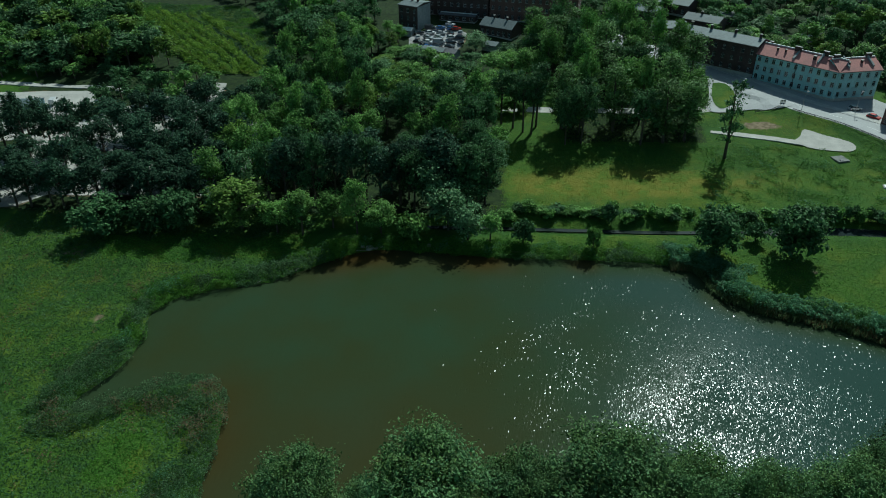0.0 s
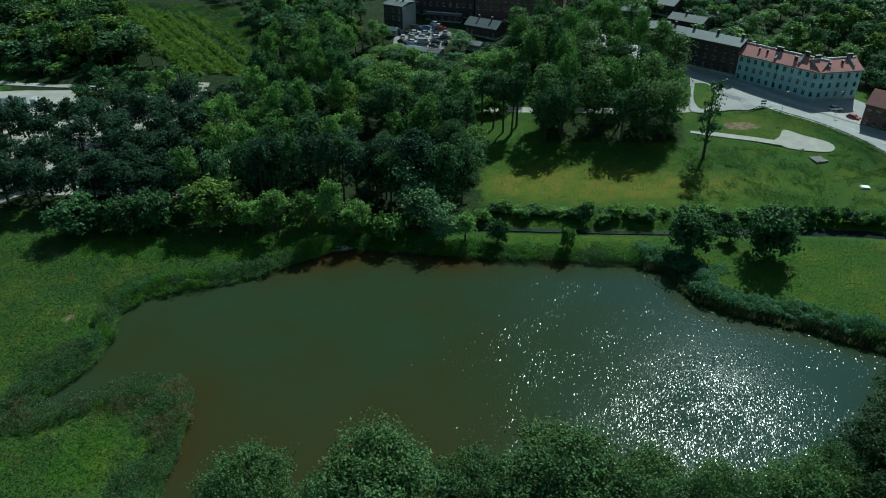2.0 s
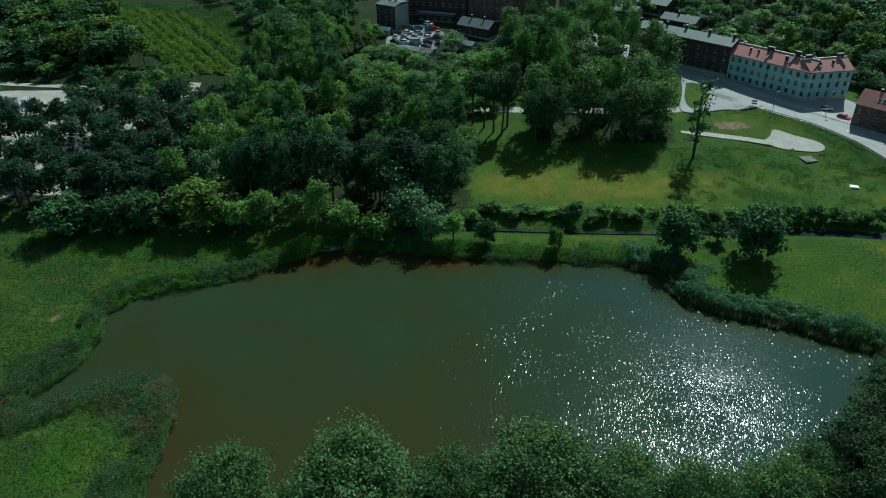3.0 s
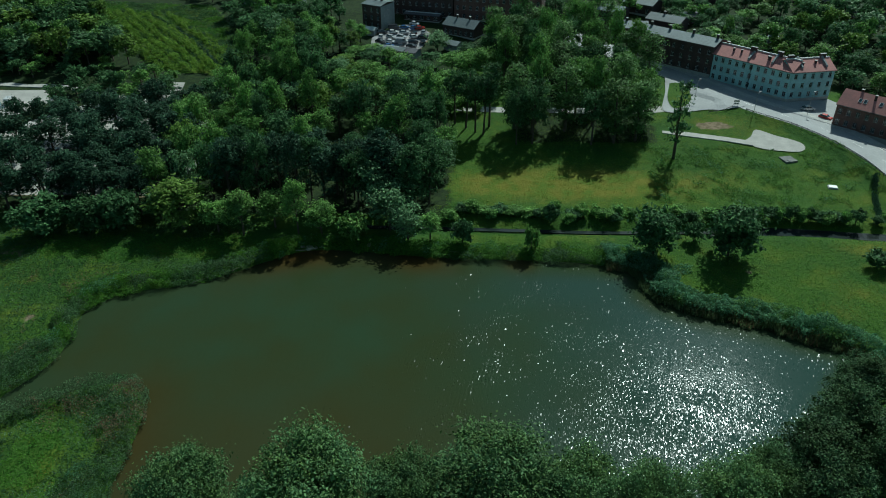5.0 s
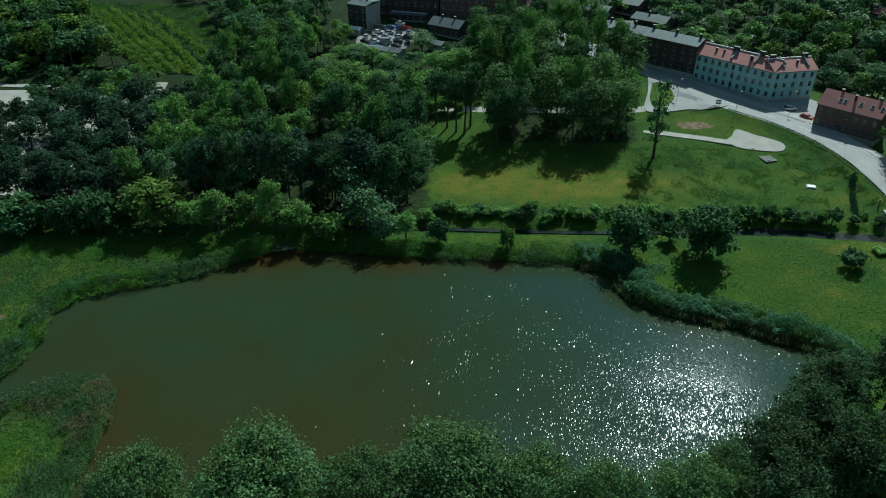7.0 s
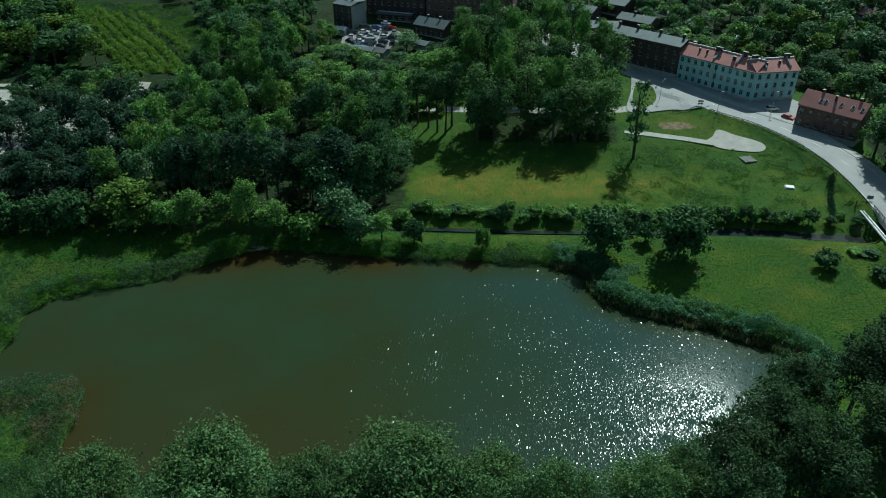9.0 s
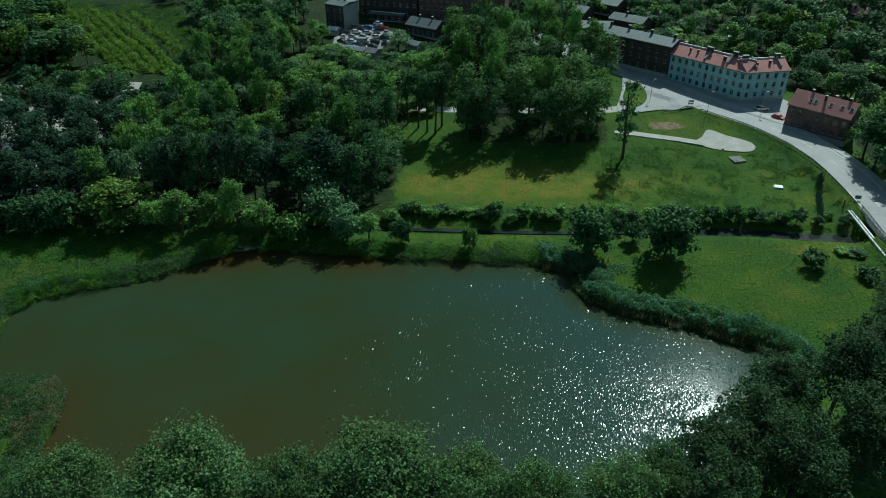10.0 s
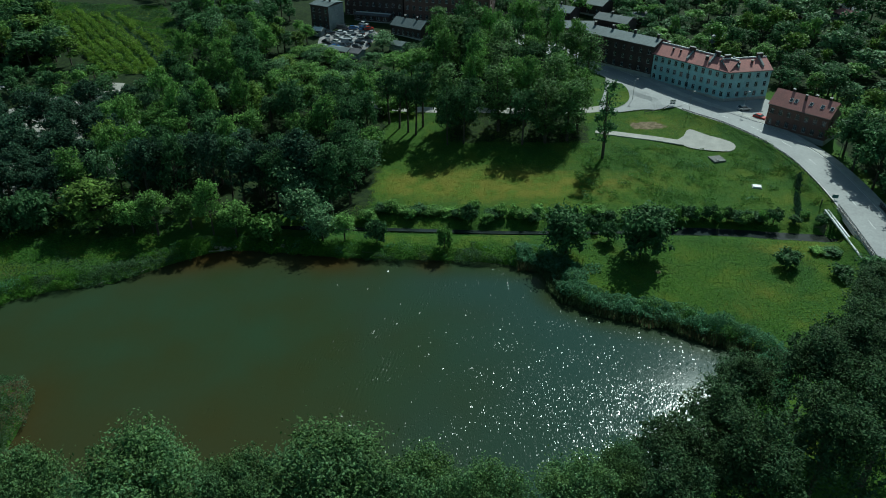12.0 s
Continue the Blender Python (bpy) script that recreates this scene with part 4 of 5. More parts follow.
def around_pond(n, lo, hi, seed, keep):
    """Random places lo to hi metres off the shore."""
    r = np.random.default_rng(seed)
    x, y = r.uniform(-110, 130, n), r.uniform(62, 165, n)
    d = pond_far(x, y)
    ok = (d > lo + 0.9 * wobble(x, y, 2.6, 4)) & (d < hi * (0.7 + 0.5 * wobble(x, y, 8, 2) + 0.25 * wobble(x, y, 2.5, 7))) & keep(x, y)
    return x[ok], y[ok]


def sprays(name, x, y, low, high, size, mats, share, label, category, seed, patch=6.0, dry=None, lumps=0.5, fade=0.0, loose=0.95):
    """Low growth as loose leaf sprays between two heights above the ground, in lumps, as one mesh."""
    r = np.random.default_rng(seed)
    n = len(x)
    lump = np.clip(1 + lumps * wobble(x, y, 1.7, seed + 3) + 0.6 * lumps * wobble(x, y, 5, seed + 5), 0.25, 2.0)
    z = np.maximum(ground_z(x, y), -0.15) + (low + (high - low) * r.uniform(0, 1, n) ** 0.6) * lump
    if fade:
        z = z - (high - 0.5) * lump * smooth01(pond_far(x, y), 0.3 * fade, fade)
    out = np.stack([r.normal(0, 0.5, n), r.normal(0, 0.5, n), np.full(n, 0.8)], 1)
    q = leaves(np.stack([x, y, z], 1), out, size, r, loose=loose)
    index = np.searchsorted(np.cumsum(share), r.uniform(0, 0.999, n) * 0.3 + 0.7 * (0.5 + 0.7 * wobble(x, y, patch, seed)).clip(0, 0.999))
    if dry is not None:
        index = np.where(r.uniform(size=n) < 1.2 * cover(x, y)["dry"] - 0.10 + 0.15 * wobble(x, y, 5, 9), dry, index)
    return tagged(new(name, quads_mesh(name, q, mats, index.clip(0, len(mats) - 1))), label, category, kind="stuff")


def right_bank(x, y):
    return (x > 50) & (y > 84)


x, y = around_pond(950000, -1.9, 1.4, 20, right_bank)
blades("reed_stems", x, y, 1.8, 0.06, [REED_STEM, REED_BROWN], [0.8, 0.2], "shaded olive reed stems standing in the water", "reeds", 10, 0.10)
x, y = around_pond(1700000, -0.4, 10.0, 21, right_bank)
sprays("reed_bed", x, y, 0.6, 2.6, 0.2, [REED, REED_FRESH, HERB], [0.62, 0.22, 0.16], "dense blue-green reeds along the pond", "reeds", 1, 4, None, 0.6, 8.0)
x, y = around_pond(1200000, -1.0, 7.5, 22, lambda x, y: (x <= 50) & (y > 110))
sprays("reed_bed", x, y, 0.3, 1.9, 0.17, [HERB_DARK, REED_MUTED, HERB, REED], [0.18, 0.22, 0.46, 0.14], "low green reeds on the far bank", "reeds", 2, 5, None, 0.7, 7.0)
x, y = around_pond(1300000, -1.0, 9.0, 23, lambda x, y: (x < -34) & (y <= 110))
sprays("reed_bed", x, y, 0.3, 2.3, 0.15, [REED_BROWN, REED_MUTED, HERB_DARK, REED], [0.20, 0.38, 0.26, 0.16], "tall green reeds with brown patches on the spit", "reeds", 3, 5, None, 0.45, 9.0)


def scattered(n, lo, hi, seed, keep):
    r = np.random.default_rng(seed)
    x, y = r.uniform(lo[0], hi[0], n), r.uniform(lo[1], hi[1], n)
    ok = (pond_far(x, y) > 2) & keep(x, y) & (cover(x, y)["bare"] < 0.7) & (road_far(x, y) > 5.2) & (creek_far(x, y) > np.where(x < 76, 1.0, 2.4))
    return x[ok], y[ok]


PATH_LINE = [(80, 214.5), (90, 211.5), (98, 209.3), (106, 206.5)]
TURNING = np.array([(103, 208.5), (110, 217), (122, 206), (119, 200.5), (112, 200.5)])
x, y = scattered(110000, (-115, 66), (-36, 164), 31, lambda x, y: x > -200)
fresh = blob(x, y, -54, 80, 6, 8) + blob(x, y, -58, 145, 42, 8) + 0.35 * wobble(x, y, 5, 17) > 0.55
sprays("tall_herbs", x[fresh], y[fresh], 0.05, 0.7, 0.17, [HERB_DARK, HERB, HERB_DRY], [0.16, 0.80, 0.04], "fresh green herbs on the meadow bank", "herbs", 4, 5, 2, 0.8)
sprays("tall_herbs", x[~fresh], y[~fresh], 0.05, 0.6, 0.17, [REED_BROWN, HERB_DARK, REED_MUTED, HERB, HERB_DRY], [0.14, 0.54, 0.22, 0.08, 0.02], "muted mottled herbs on the meadow bank", "herbs", 14, 4, 4, 0.8)
x, y = scattered(85000, (8, 104), (150, 168), 32, lambda x, y: x < 140)
sprays("tall_herbs", x, y, 0.02, 0.30, 0.15, [HERB_DARK, HERB, HERB_LIGHT, HERB_DRY], [0.22, 0.42, 0.28, 0.08], "lush green herbs between pond and creek", "herbs", 5, 12, 3, 0.5, loose=0.4)
x, y = scattered(60000, (12, 166), (140, 232), 33, lambda x, y: (lane_far(x, y) > 3) & (np.hypot(x - 119.4, y - 180.3) > 2.2) & (np.hypot(x - 113.2, y - 196.8) > 3) & ~inside(x, y, TURNING) & (to_line(x, y, PATH_LINE)[0] > 2.2))
sprays("meadow_grass", x, y, 0.02, 0.20, 0.14, [HERB_DARK, HERB, HERB_LIGHT, HERB_DRY], [0.13, 0.43, 0.34, 0.10], "green and yellowing meadow grass tufts", "grass", 6, 11, 3, 0.5, loose=0.4)
x, y = scattered(26000, (70, 168), (132, 204), 35, lambda x, y: (wobble(x, y, 4, 8) > 0.1) & (np.hypot(x - 119.4, y - 180.3) > 3.5) & (np.hypot(x - 113.2, y - 196.8) > 5) & ~inside(x, y, TURNING) & (to_line(x, y, PATH_LINE)[0] > 2.5))
sprays("tall_herbs", x, y, 0.1, 1.0, 0.2, [HERB_DARK, HERB, REED], [0.1, 0.76, 0.14], "lush clumps of green herbs in the meadow", "herbs", 8, 4, None, 0.6, loose=0.7)
DARK_STRIP = [(124.2, 163.8), (128.0, 173.8), (131.6, 183.2)]
r = np.random.default_rng(36)
s = r.uniform(0, 1, 1500)
x, y = np.interp(s, [0, 0.5, 1], [p[0] for p in DARK_STRIP]) + r.normal(0, 0.32, 1500), np.interp(s, [0, 0.5, 1], [p[1] for p in DARK_STRIP])
blades("tall_herbs", x, y, 0.75, 0.14, [LEAF_SHADE, HERB], [0.85, 0.15], "dark strip of tall blades in the meadow", "weeds", 9, 0.5)
TRACK = [(-125, 326), (-116.5, 317.5), (-105, 305.5), (-89.5, 286), (-75, 264)]
x, y = scattered(230000, (-165, 250), (-70, 346), 34, lambda x, y: inside(x, y, FIELD) & (to_line(x, y, TRACK)[0] > 1.3))
across = x * 0.779 + y * 0.628
ridge = np.sin(across * 1.5 + 1.6 * wobble(x, y, 11)) + 0.9 * wobble(x, y, 3.5, 13)
strip = (across > 116 + 4 * wobble(x, y, 10, 4)) | (y > 326 + 5 * wobble(x, y, 9, 6))
top = (ridge > -0.25) & ~strip
sprays("field_crop", x[top], y[top], 0.3, 1.9, 0.27, [HERB_DARK, CROP, HERB_LIGHT], [0.16, 0.60, 0.24], "yellow-green overgrown field in ragged rows", "field", 7, 4, None, 0.7)
low = ~top & (np.arange(len(x)) % 5 < 1 + 2 * strip)
sprays("field_grass", x[low], y[low], 0.05, 0.7, 0.25, [HERB_DARK, REED_MUTED, HERB], [0.42, 0.14, 0.44], "green grass between the rows of the field", "grass", 17, 7, None, 0.8)


# Dark sprays along the track, in place of the shadow in its ditch
s = np.random.default_rng(37).uniform(0, 1, 1500)
track = spline(TRACK, 2.0)
x, y = (np.interp(s, np.linspace(0, 1, len(track)), track[:, k]) + np.random.default_rng(38 + k).normal(0, 0.45, 1500) for k in (0, 1))
sprays("tall_herbs", x, y, 0.0, 0.9, 0.3, [LEAF_SHADE, HERB_DARK], [0.7, 0.3], "dark sprays standing in for shade in the field furrow", "weeds", 19)


# hedge and bushes along the creek
g = np.random.default_rng(41)
for i in range(18):
    x = 84 + i * 1.9 + g.uniform(-0.5, 0.5)
    plant(("bush_dark", "bush", "bush_dark")[i % 3], x, float(np.interp(x, creek_line[:, 0], creek_line[:, 1])) + g.uniform(3.5, 5.5), g.uniform(2.6, 4.2), g.uniform(1.5, 2.3), "hedge along the creek")
for i in range(30):
    x = 12 + i * 2.4 + g.uniform(-0.8, 0.8)
    plant(("bush", "bush", "bush_dark", "bush")[i % 4], x, float(np.interp(x, creek_line[:, 0], creek_line[:, 1])) + g.uniform(3, 8), g.uniform(1.8, 3.4), g.uniform(1.6, 2.4), "bushes along the creek")


# ---- buildings ----
def wall_grid(bm, length, height, cols, rows, win_w, win_h, sill, storey, reveal, m):
    """A wall along x from 0 to length with openings cut in it. Returns the openings' lower left corners."""
    xs, zs, holes = [0.0], [0.0], []
    step = length / max(cols, 1)
    for i in range(cols):
        a = step * (i + 0.5) - win_w / 2
        xs += [a, a + win_w]
    for j in range(rows):
        a = sill + storey * j
        zs += [a, a + win_h]
    xs.append(length)
    zs.append(height)
    for i in range(len(xs) - 1):
        for j in range(len(zs) - 1):
            a, b, c, d = xs[i], xs[i + 1], zs[j], zs[j + 1]
            if i % 2 == 1 and j % 2 == 1 and cols and rows:
                holes.append((a, c))
                ring = [(a, c), (b, c), (b, d), (a, d)]
                for (ux, uz), (vx, vz) in zip(ring, ring[1:] + ring[:1]):
                    bm.faces.new([bm.verts.new(m @ Vector(p)) for p in ((ux, 0, uz), (vx, 0, vz), (vx, reveal, vz), (ux, reveal, uz))])
            else:
                bm.faces.new([bm.verts.new(m @ Vector(p)) for p in ((a, 0, c), (b, 0, c), (b, 0, d), (a, 0, d))])
    return holes


def window_part(parent, m, w, h, frame_mat):
    """A glazed window with its frame and crossbars in one piece."""
    xs, zs = [0, 0.06, w / 2 - 0.03, w / 2 + 0.03, w - 0.06, w], [0, 0.06, h * 0.66, h * 0.66 + 0.05, h - 0.06, h]
    bm = bmesh.new()
    v = [[bm.verts.new(m @ Vector((x, 0.04, z))) for z in zs] for x in xs]
    for i in range(5):
        for j in range(5):
            if i % 2 == 0 or j % 2 == 0:
                bm.faces.new((v[i][j], v[i + 1][j], v[i + 1][j + 1], v[i][j + 1]))
    bmesh.ops.solidify(bm, geom=bm.faces[:], thickness=0.06)
    ob = part("window", bm, frame_mat, parent)
    bm = box(bmesh.new(), (0.05, 0.09, 0.05), (w - 0.05, 0.12, h - 0.05), m)
    part("pane", bm, GLASS, ob)
    bm = box(bmesh.new(), (-0.1, -0.25, -0.08), (w + 0.1, 0.0, -0.01), m)
    part("sill", bm, CONCRETE, ob)


def wing(parent, origin, turn, length, depth, height, rise, wall, roof, cols, rows, storey, side_cols=0, chimneys=(), win=(1.15, 1.7), sill=1.0, white_edge=False, skylights=(), firewalls=()):
    """A straight house body: front along local x, depth along local y, gabled roof."""
    m = pose(*origin, 0, 0, turn)
    bm = bmesh.new()
    fronts = [(m, length, cols)]
    holes = [(m, h) for h in wall_grid(bm, length, height, cols, rows, *win, sill, storey, 0.2, m)]
    ms = m @ pose(length, 0, 0, 0, 0, 90)
    holes += [(ms, h) for h in wall_grid(bm, depth, height, side_cols, rows, *win, sill, storey, 0.2, ms)]
    mb = m @ pose(length, depth, 0, 0, 0, 180)
    wall_grid(bm, length, height, 0, 0, *win, sill, storey, 0.2, mb)
    ml = m @ pose(0, depth, 0, 0, 0, 270)
    holes += [(ml, h) for h in wall_grid(bm, depth, height, side_cols, rows, *win, sill, storey, 0.2, ml)]
    for x in (0, length):
        bm.faces.new([bm.verts.new(m @ Vector(p)) for p in ((x, 0, height), (x, depth, height), (x, depth / 2, height + rise))])
    me = bpy.data.meshes.new("wall")
    bm.to_mesh(me)
    bm.free()
    me.materials.append(wall)
    part("wall", me, None, parent)
    for mw, (a, c) in holes:
        window_part(parent, mw @ pose(a, 0.1, c), *win, PAINT_WHITE)
    part("plinth", box(bmesh.new(), (-0.06, -0.06, -1.2), (length + 0.06, depth + 0.06, 0.5), m), CONCRETE, parent)
    slope = rise / (depth / 2)
    o = 0.45
    for s in (0, 1):
        bm = bmesh.new()
        pts = [(-0.25, -o, height - o * slope), (length + 0.25, -o, height - o * slope), (length + 0.25, depth / 2, height + rise), (-0.25, depth / 2, height + rise)]
        if s:
            pts = [(x, depth - y, z) for x, y, z in pts]
        lower = [bm.verts.new(m @ Vector((x, y, z + 0.03))) for x, y, z in pts]
        upper = [bm.verts.new(m @ Vector((x, y, z + 0.22))) for x, y, z in pts]
        bm.faces.new(lower)
        bm.faces.new(upper)
        for i in range(4):
            bm.faces.new((lower[i], lower[(i + 1) % 4], upper[(i + 1) % 4], upper[i]))
        part("roof", bm, roof, parent)
    part("gutter", rod(bmesh.new(), m @ Vector((-0.2, -o - 0.08, height - o * slope + 0.05)), m @ Vector((length + 0.2, -o - 0.08, height - o * slope + 0.05)), 0.09, n=6), METAL_DARK, parent)
    if white_edge:
        bm = box(bmesh.new(), (-0.2, depth / 2 - 0.15, height + rise + 0.12), (length + 0.2, depth / 2 + 0.15, height + rise + 0.5), m)
        part("parapet", bm, PAINT_WHITE, parent, "white ridge parapet")
    for u, v, w, h in chimneys:
        z = height + rise * (1 - abs(v - 0.5) * 2)
        c = part("chimney", box(bmesh.new(), (u * length - w / 2, v * depth - 0.35, z - 0.6), (u * length + w / 2, v * depth + 0.35, z + h), m), BRICK_DARK, parent, "sooty brick chimney")
        part("chimney_cap", box(bmesh.new(), (u * length - w / 2 - 0.08, v * depth - 0.43, z + h), (u * length + w / 2 + 0.08, v * depth + 0.43, z + h + 0.12), m), CONCRETE, c)
    for u, v0, v1 in firewalls:
        bm = bmesh.new()
        z0, z1 = (height + rise * (1 - abs(v - 0.5) * 2) for v in (v0, v1))
        pts = [(v0 * depth, z0 - 0.3), (v1 * depth, z1 - 0.3), (v1 * depth, z1 + 1.1), (v0 * depth, z0 + 0.9)]
        sides = [[bm.verts.new(m @ Vector((u * length + dx, y, z))) for y, z in pts] for dx in (-0.3, 0.3)]
        bm.faces.new(sides[0])
        bm.faces.new(sides[1][::-1])
        for i in range(4):
            bm.faces.new((sides[0][i], sides[0][(i + 1) % 4], sides[1][(i + 1) % 4], sides[1][i]))
        part("firewall", bm, RENDER_GREY, parent, "grey rendered firewall across the roof")
    for u, v in skylights:
        tilt = math.degrees(math.atan(slope))
        mk = m @ pose(u * length, v * depth / 2, height + v * rise + 0.24, tilt)
        ob = part("skylight", box(bmesh.new(), (-0.5, -0.7, 0), (0.5, 0.7, 0.1), mk), PAINT_WHITE, parent, "white-framed skylight")
        part("pane", box(bmesh.new(), (-0.4, -0.6, 0.104), (0.4, 0.6, 0.12), mk), GLASS, ob)


def thing(name, label, category, group="", at=(0, 0, 0)):
    ob = new(name)
    ob.location = at
    return tagged(ob, label, category, group)


def angle(a, b):
    return math.degrees(math.atan2(b[1] - a[1], b[0] - a[0]))


# teal corner house
A, B, C = (106.3, 257.0), (126.6, 236.5), (142.0, 239.5)
teal = thing("tenement", "teal rendered three-storey corner house with a red roof", "house")
zt = 5.5
la, lb = math.dist(A, B), math.dist(B, C)
wing(teal, (*A, zt), angle(A, B), la, 10.5, 9.7, 2.6, TEAL, ROOF_RED, 11, 3, 3.1, 0, [(0.06, 0.62, 1.0, 1.3), (0.2, 0.3, 0.5, 1.0), (0.3, 0.3, 0.5, 1.0), (0.42, 0.45, 2.2, 1.6), (0.66, 0.25, 1.0, 1.4), (0.74, 0.5, 1.8, 1.6), (0.86, 0.3, 0.6, 1.0)], white_edge=True, firewalls=[(0.44, 0.05, 0.55), (0.72, 0.1, 0.5)])
for u in (0.0, 0.5):
    a = Vector((*A, zt)).lerp(Vector((*B, zt)), u + 0.005) + Vector((-0.1, -0.1, 0))
    part("downpipe", rod(bmesh.new(), a, a + Vector((0, 0, 9.5)), 0.09, n=6), METAL_DARK, teal)
wing(teal, (*B, zt), angle(B, C), lb, 10.5, 9.7, 2.6, TEAL, ROOF_RED, 5, 3, 3.1, 3, [(0.12, 0.55, 2.0, 1.6), (0.3, 0.25, 0.6, 1.0), (0.62, 0.3, 0.6, 1.0), (0.85, 0.5, 2.0, 1.5)], white_edge=True, firewalls=[(0.25, 0.1, 0.5), (0.82, 0.1, 0.5)])

# brick house on the same street
D = (83.0, 277.5)
dark_row = thing("tenement", "sooty dark brick street house with a grey-green roof", "house")
wing(dark_row, (*D, 7.0), angle(D, A), math.dist(D, A) - 0.05, 10, 10.5, 1.6, BRICK_DARK, ROOF_GREY, 9, 3, 3.2, 0, [(0.1, 0.5, 0.8, 1.5), (0.35, 0.5, 0.8, 1.5), (0.65, 0.5, 0.8, 1.5), (0.95, 0.5, 0.8, 1.5)])

# red-roofed brick house at the bend
R1, R2 = (134.0, 217.5), (147.3, 204.6)
red = thing("brick_house", "two-storey red brick house with a red tiled roof and skylights", "house")
wing(red, (*R1, 4.0), angle(R1, R2), math.dist(R1, R2), 9.5, 7.8, 3.4, BRICK_RED, ROOF_RED, 7, 2, 3.4, 2, [(0.25, 0.55, 0.7, 1.2), (0.5, 0.35, 0.6, 1.6), (0.62, 0.6, 0.7, 1.2), (0.85, 0.55, 0.7, 1.2)], sill=1.4, skylights=[(0.3, 0.45), (0.38, 0.45), (0.62, 0.5), (0.8, 0.5), (0.95, 0.5)])

# block beside the scrap yard
block = thing("apartment_block", "dark brick block with a grey rendered gable and flat-pitched roof", "house")
wing(block, (-26, 309.7, 9.6), -29.8, 9.5, 10, 9.8, 0.7, BRICK_DARK, ROOF_GREY, 3, 3, 3, 0, [(0.4, 0.5, 0.7, 1.2), (0.7, 0.5, 0.7, 1.2)])
mb = pose(-26, 309.7, 9.6, 0, 0, -29.8)
part("gable", box(bmesh.new(), (9.51, 0, 0), (9.57, 10, 9.6), mb), RENDER_GREY, block, "grey rendered gable wall")
for z in (2.2, 5.2, 7.6):
    window_part(block, mb @ pose(9.58, 4.6, z, 0, 0, 90), 0.8, 1.1, PAINT_WHITE)

hall = thing("workshop", "low brick workshop with a grey-green roof", "house")
wing(hall, (8.3, 302.0, 9.0), -32, 15, 8.5, 4.2, 2.2, BRICK_DARK, ROOF_GREY, 6, 1, 3, 0, [(0.3, 0.5, 0.6, 1.2), (0.7, 0.5, 0.6, 1.2)])
garage = thing("garage_row", "long low dark garage row with a white roof edge", "garage")
wing(garage, (-9, 319.3, 10.1), -17, 16, 4.5, 2.8, 0.3, BRICK_DARK, ROOF_DARK, 5, 1, 3, 0, white_edge=True, win=(1.6, 1.3))
long_house = thing("tenement", "long dark brick tenement with rows of small windows", "house")
wing(long_house, (-14, 327, 10.5), -14, 27, 11, 12, 3, BRICK_DARK, ROOF_DARK, 9, 3, 3.6, 2)
long_house = thing("tenement", "long grey-brown brick tenement with rows of windows", "house")
wing(long_house, (12.8, 320.3, 10.2), -15, 38, 11, 13, 3, BRICK_RED, ROOF_DARK, 13, 3, 3.6, 2)
shack = thing("tin_shed", "low shed with a pale sheet metal roof in the scrap yard", "shed")
wing(shack, (-15, 277, gz(-12, 277)), -20, 9, 5, 2.6, 0.5, BRICK_DARK, ROOF_GREY, 2, 1, 3, 0, win=(0.8, 0.8))

for x, y, turn, length, depth, h, roof, wall in [(75, 321, -35, 11, 9, 4.2, ROOF_GREY, BRICK_DARK), (88, 331, -38, 14, 10, 4.5, ROOF_GREY, BRICK_DARK), (78, 297, -4, 14, 9, 4.6, ROOF_GREY, BRICK_DARK), (93, 307, -38, 15, 9, 4.8, ROOF_GREY, BRICK_DARK),
                                                 (98, 348, -10, 14, 9, 6, ROOF_GREY, RENDER_GREY), (120, 350, 0, 22, 10, 7, ROOF_DARK, BRICK_DARK), (170, 315, 2, 18, 12, 3.2, ROOF_DARK, BRICK_RED), (197, 326, -62, 14, 5, 2.6, ROOF_RED, RENDER_GREY),
                                                 (203, 330, -40, 12, 5, 2.4, PAINT_WHITE, RENDER_GREY), (150, 360, 0, 20, 10, 6, ROOF_GREY, BRICK_DARK), (186, 350, 5, 16, 9, 5, ROOF_GREY, RENDER_GREY), (122, 338, 12, 13, 8, 4, ROOF_GREY, BRICK_DARK)]:
    hs = thing("house", "far small house with a low pitched roof", "house", "houses of the village")
    wing(hs, (x, y, gz(x, y)), turn, length, depth, h, 1.6, wall, roof, max(2, int(length / 4)), 1 if h < 6 else 2, 3.0, 0, [(0.4, 0.5, 0.7, 1.2)])
terrace = thing("outbuilding", "long low dark outbuilding with a white roof edge", "house")
wing(terrace, (103, 307, gz(108, 310)), 33, 20, 7, 3.6, 0.6, BRICK_DARK, ROOF_DARK, 6, 1, 3.0, 0, white_edge=True, win=(0.9, 1.0))
for x, y, turn, length, depth, roof in [(-60, 303, 20, 6, 5, PAINT_WHITE), (-66, 291, 10, 5, 4, ROOF_GREY), (-84, 337, 0, 8, 5, ROOF_DARK), (-66, 338, -10, 9, 6, ROOF_GREY), (139, 292, 20, 5, 4, PAINT_WHITE), (-24, 300, -20, 4, 3, PAINT_WHITE), (-14, 269, -12, 7, 4, PAINT_WHITE), (-9, 276, -25, 8, 5, ROOF_DARK), (9, 284, -30, 6, 5, ROOF_GREY)]:
    hs = thing("garden_shed", "small garden shed with a pale low roof", "shed", "garden sheds")
    wing(hs, (x, y, gz(x, y)), turn, length, depth, 2.4, 0.8, RENDER_GREY, roof, 1, 1, 3.0, 0, win=(0.8, 0.8))
yard_house = thing("site_office", "small blue-grey yard building with a grey roof", "shed")
